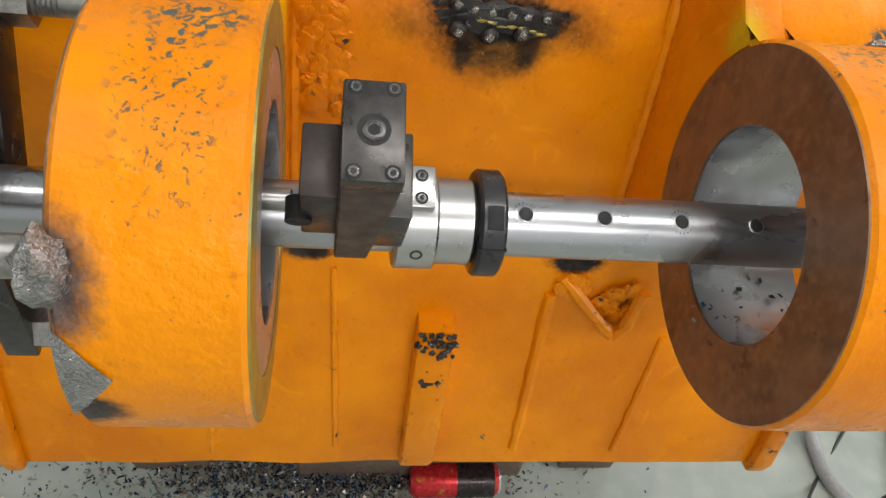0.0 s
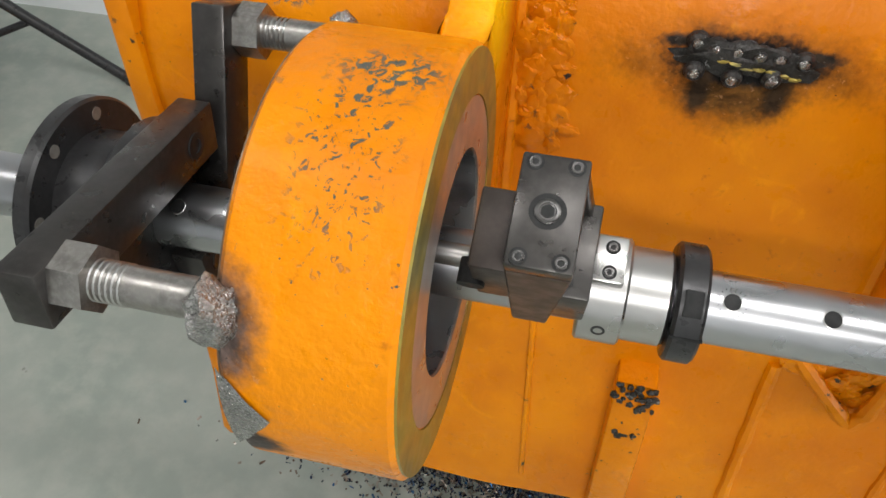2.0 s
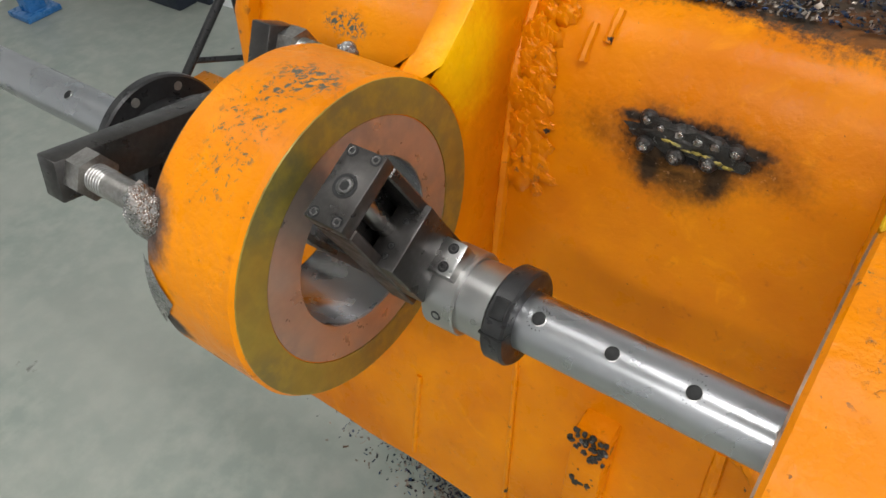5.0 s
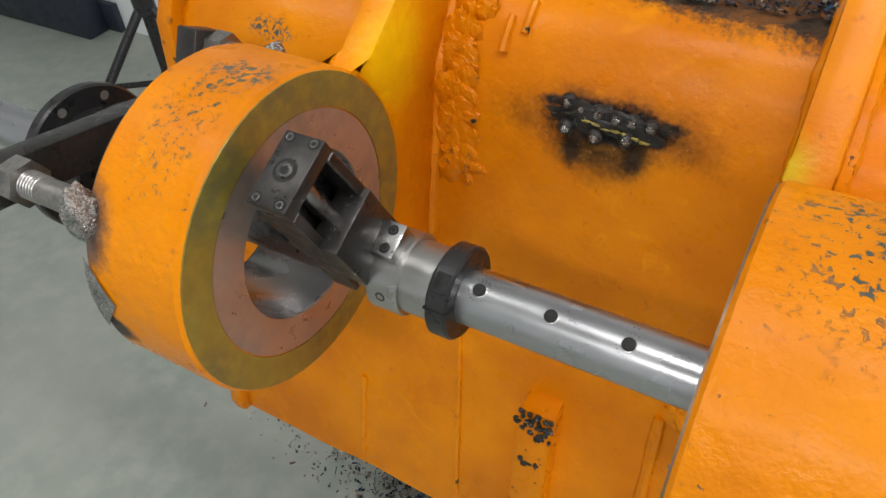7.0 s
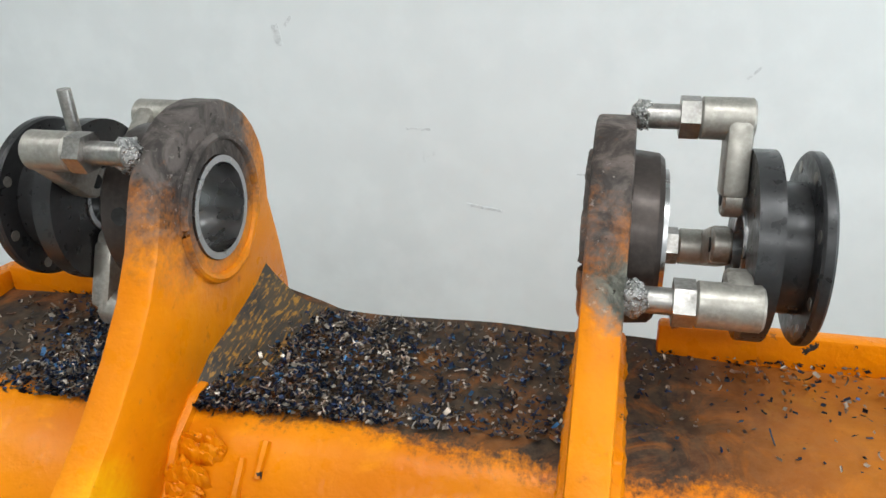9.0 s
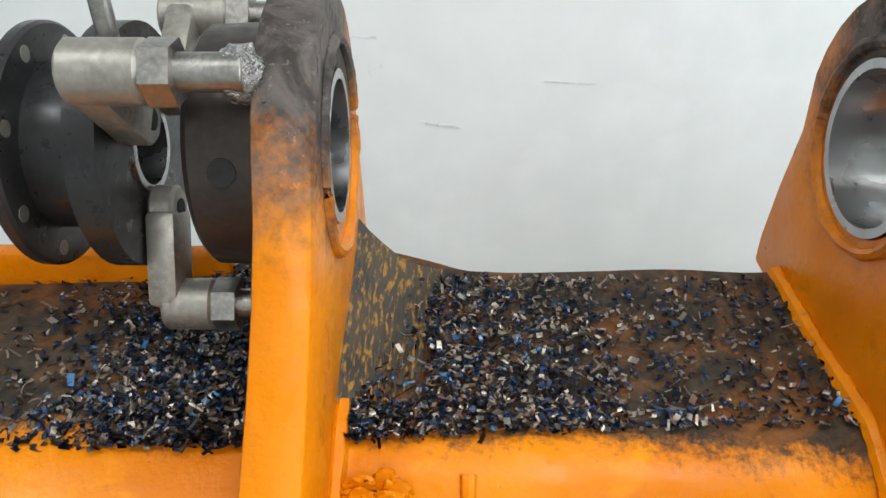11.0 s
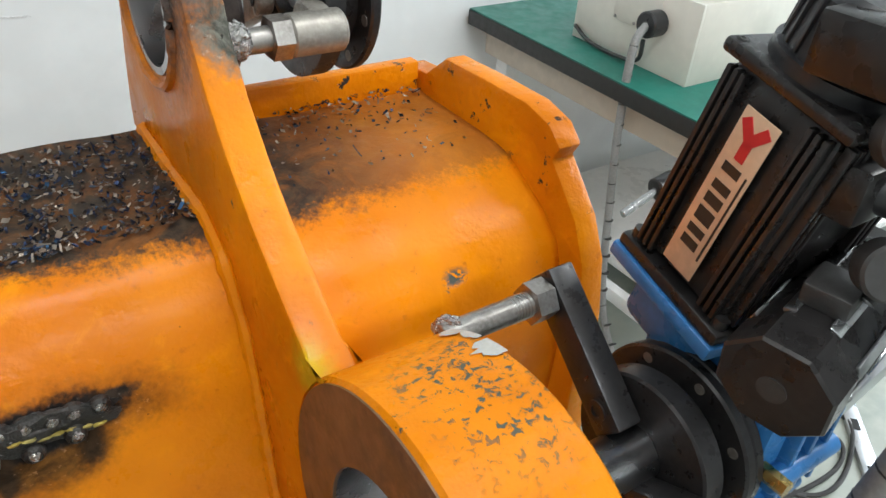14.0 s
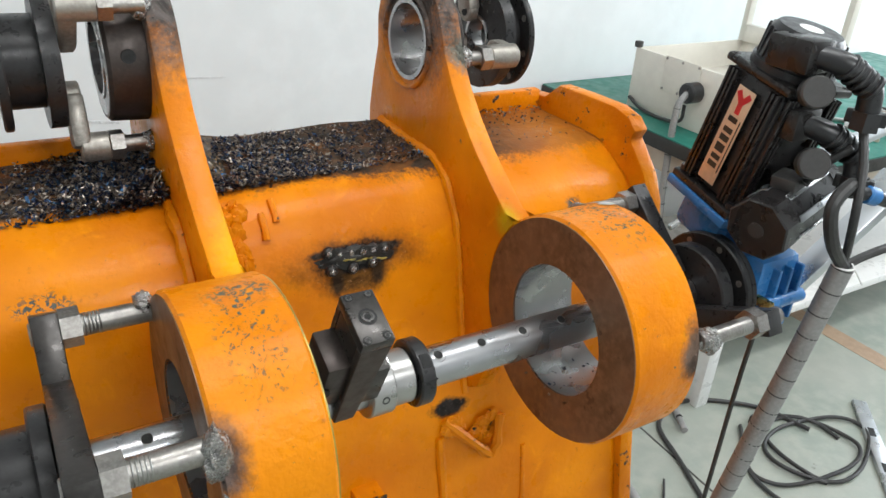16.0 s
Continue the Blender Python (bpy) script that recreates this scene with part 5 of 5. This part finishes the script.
part("pipe", tube([(1.06, 1.12, 0.10), (1.09, 1.06, 0.04), (1.10, 1.0, 0.014), (1.105, 0.93, 0.014), (1.16, 0.84, 0.014)], 0.014, 12), M_HOSE, bent)

can = thing("drink_can", "crushed red and black drink can lying on the floor", "can", (0.30, 0.89, 0.0))
CM = Matrix.Translation((0.243, 0.934, 0.034))
part("can_body", lathe([(0.0, 0.0001), (0.001, 0.024), (0.008, 0.031), (0.012, 0.033), (0.155, 0.033), (0.163, 0.027), (0.166, 0.024), (0.166, 0.0001)], 40, CM), M_REDCAN, can)
part("can_band", lathe([(0.085, 0.0332), (0.155, 0.0333), (0.155, 0.0325), (0.085, 0.0325)], 40, CM), M_CANDARK, can)
part("can_rim", lathe([(0.163, 0.026), (0.168, 0.025), (0.168, 0.022), (0.163, 0.022)], 32, CM), M_ALU, can)
beam_w = thing("timber_block", "worn timber packing block under the bucket", "timber", (0.2, 1.05, 0.0))
part("block", box(0.04, 0.46, 0.955, 1.12, 0.0, 0.414, 0.006), M_WOOD, beam_w)
beam_v = thing("timber_block", "worn timber packing block under the bucket", "timber", (-0.2, 1.1, 0.0))
part("block", box(-0.25, -0.12, 0.97, 1.12, 0.0, 0.414, 0.006), M_WOOD, beam_v)
beam_u = thing("timber_block", "worn timber packing block under the bucket", "timber", (0.6, 1.1, 0.0))
part("block", box(0.54, 0.65, 0.97, 1.12, 0.0, 0.414, 0.006), M_WOOD, beam_u)

# black folding stand behind, with a box hung in it
stand = thing("metal_stand", "black metal tripod stand with cross braces", "stand", (-1.6, 1.72, 0.0))
sx0, sy0 = -1.58, 1.79
part("mast", rod((sx0, sy0, 0.12), (sx0 - 0.02, sy0 + 0.02, 1.25), 0.019, 16), M_BLACK, stand)
for a in (15, 135, 255):
    fx, fy = sx0 + 0.40 * math.cos(radians(a)), sy0 + 0.40 * math.sin(radians(a))
    leg = part("leg", rod((sx0, sy0, 0.42), (fx, fy, 0.0), 0.015, 14), M_BLACK, stand)
    part("brace", rod((sx0, sy0, 0.14), ((fx + sx0) / 2, (fy + sy0) / 2, 0.21), 0.010, 12), M_BLACK, leg)
    part("foot", rod((fx, fy, 0.0), (fx, fy, 0.03), 0.022, 14), M_PLASTIC, leg)
part("hub", rod((sx0, sy0, 0.38), (sx0, sy0, 0.46), 0.034, 18, 0.004), M_BLACK, stand)
part("hub", rod((sx0, sy0, 0.11), (sx0, sy0, 0.17), 0.030, 18, 0.004), M_BLACK, stand)
part("chain", tube([(sx0 + 0.1, sy0 - 0.03, 0.40), (sx0 + 0.12, sy0 - 0.06, 0.25), (sx0 + 0.10, sy0 - 0.08, 0.12)], 0.003, 6), M_STUD, stand)
sand = thing("orange_tool_case", "orange and grey tool case on the floor by the stand", "case", (-1.55, 1.50, 0.0))
part("case", box(-1.74, -1.50, 1.55, 1.70, 0.0, 0.08, 0.008), M_GREYPL, sand)
part("lid", box(-1.73, -1.51, 1.56, 1.69, 0.0805, 0.10, 0.006), M_EDGE, sand)
foot = thing("blue_machine_foot", "blue painted steel machine foot on the floor", "machine foot", (-2.92, 1.74, 0.0))
part("upright", box(-2.98, -2.90, 1.70, 1.78, 0.0, 0.20, 0.006), M_BLUE, foot)
part("pad", box(-3.02, -2.86, 1.66, 1.82, 0.0, 0.025, 0.004), M_BLUE, foot)
cab = thing("floor_cabinet", "dark navy machine base against the wall", "cabinet", (-2.7, 2.07, 0.0))
part("base", box(-3.1, -2.35, 2.05, 2.15, 0.0, 0.32, 0.01), M_NAVY, cab)

# ---------------------------------------------------------------- cutting chips
rng = random.Random(7)


def chip_pile(count, place, smin, smax):
    verts, faces = [], []
    for _ in range(count):
        p = place()
        if p is None:
            continue
        m = Matrix.Translation(p) @ Euler((rng.gauss(0, 0.28), rng.gauss(0, 0.28), rng.uniform(0, 6.3))).to_matrix().to_4x4()
        ln, w, curl = rng.uniform(smin, smax), rng.uniform(0.0006, 0.0024), rng.uniform(0.3, 4.0)
        if rng.random() < 0.12:
            ln, w = ln * 2.2, 0.0008
        n = 5
        base = len(verts)
        r = ln / curl
        for k in range(n + 1):
            a = curl * k / n
            for s in (-w, w):
                verts.append(m @ Vector((r * math.sin(a), s + 0.0006 * a, 0.55 * r * (1 - math.cos(a)))))
        for k in range(n):
            faces.append((base + 2 * k, base + 2 * k + 1, base + 2 * k + 3, base + 2 * k + 2))
    me = bpy.data.meshes.new("metal_chips")
    me.from_pydata(verts, [], faces)
    me.materials.append(M_CHIPS)
    return new("metal_chips", me)


def top_z(y):
    for (a, za), (b, zb) in zip(PROFILE[1:], PROFILE[2:]):
        if b <= y <= a:
            return zb + (za - zb) * (y - b) / (a - b)
    return 1.098


def mid():
    x = 0.050 + 0.322 * rng.random() ** 2.0
    y0 = 0.972 + 0.05 * (x - 0.050)
    y = y0 + (1.14 - y0) * rng.random() ** 1.25
    if x < 0.095 and y > 1.0 and rng.random() < 0.85:
        return None
    if x > 0.22 and rng.random() < 0.45:
        return None
    heap = max(0.0, 1 - abs(x - 0.125) * 8)
    return (x, y, top_z(y) + 0.0015 + 0.010 * rng.random() * heap * min(1.0, (1.15 - y) * 12))


def lefty():
    x = 0.004 - abs(rng.gauss(0, 0.075))
    y = 0.965 + 0.172 * rng.random() ** 1.3
    return (x, y, top_z(y) + 0.003 + 0.020 * rng.random() * max(0, 1 + x * 9)) if x > -0.26 else None


def righty():
    x = 0.407 + 0.25 * rng.random()
    y = 1.138 - abs(rng.gauss(0, 0.035)) if rng.random() < 0.65 else 0.99 + 0.15 * rng.random()
    return (x, y, top_z(y) + 0.004) if y > 0.97 else None


def ground():
    x, y = rng.gauss(0.06, 0.19), rng.gauss(0.955, 0.04)
    return (x, y, 0.003 + 0.018 * rng.random() ** 2) if 0.86 < y < 1.1 else None


def under_bar():
    a = rng.uniform(0.36, 0.46)
    return (a, AY + rng.gauss(0, 0.02), AZ - 0.0785 + 0.002)


for place, n, s0, s1, lab in ((mid, 5600, 0.0035, 0.0085, "pile of blue and grey steel cutting chips on the bucket"), (lefty, 5200, 0.0035, 0.010, "dark steel cutting chips on the bucket top"),
                              (righty, 330, 0.003, 0.007, "scattered steel chips along the bucket's rear edge"), (ground, 3800, 0.005, 0.014, "dark steel cutting chips lying on the floor"),
                              (under_bar, 30, 0.003, 0.006, "few bright chips in the bored hole")):
    tagged(chip_pile(n, place, s0, s1), lab, "metal chips", kind="stuff")
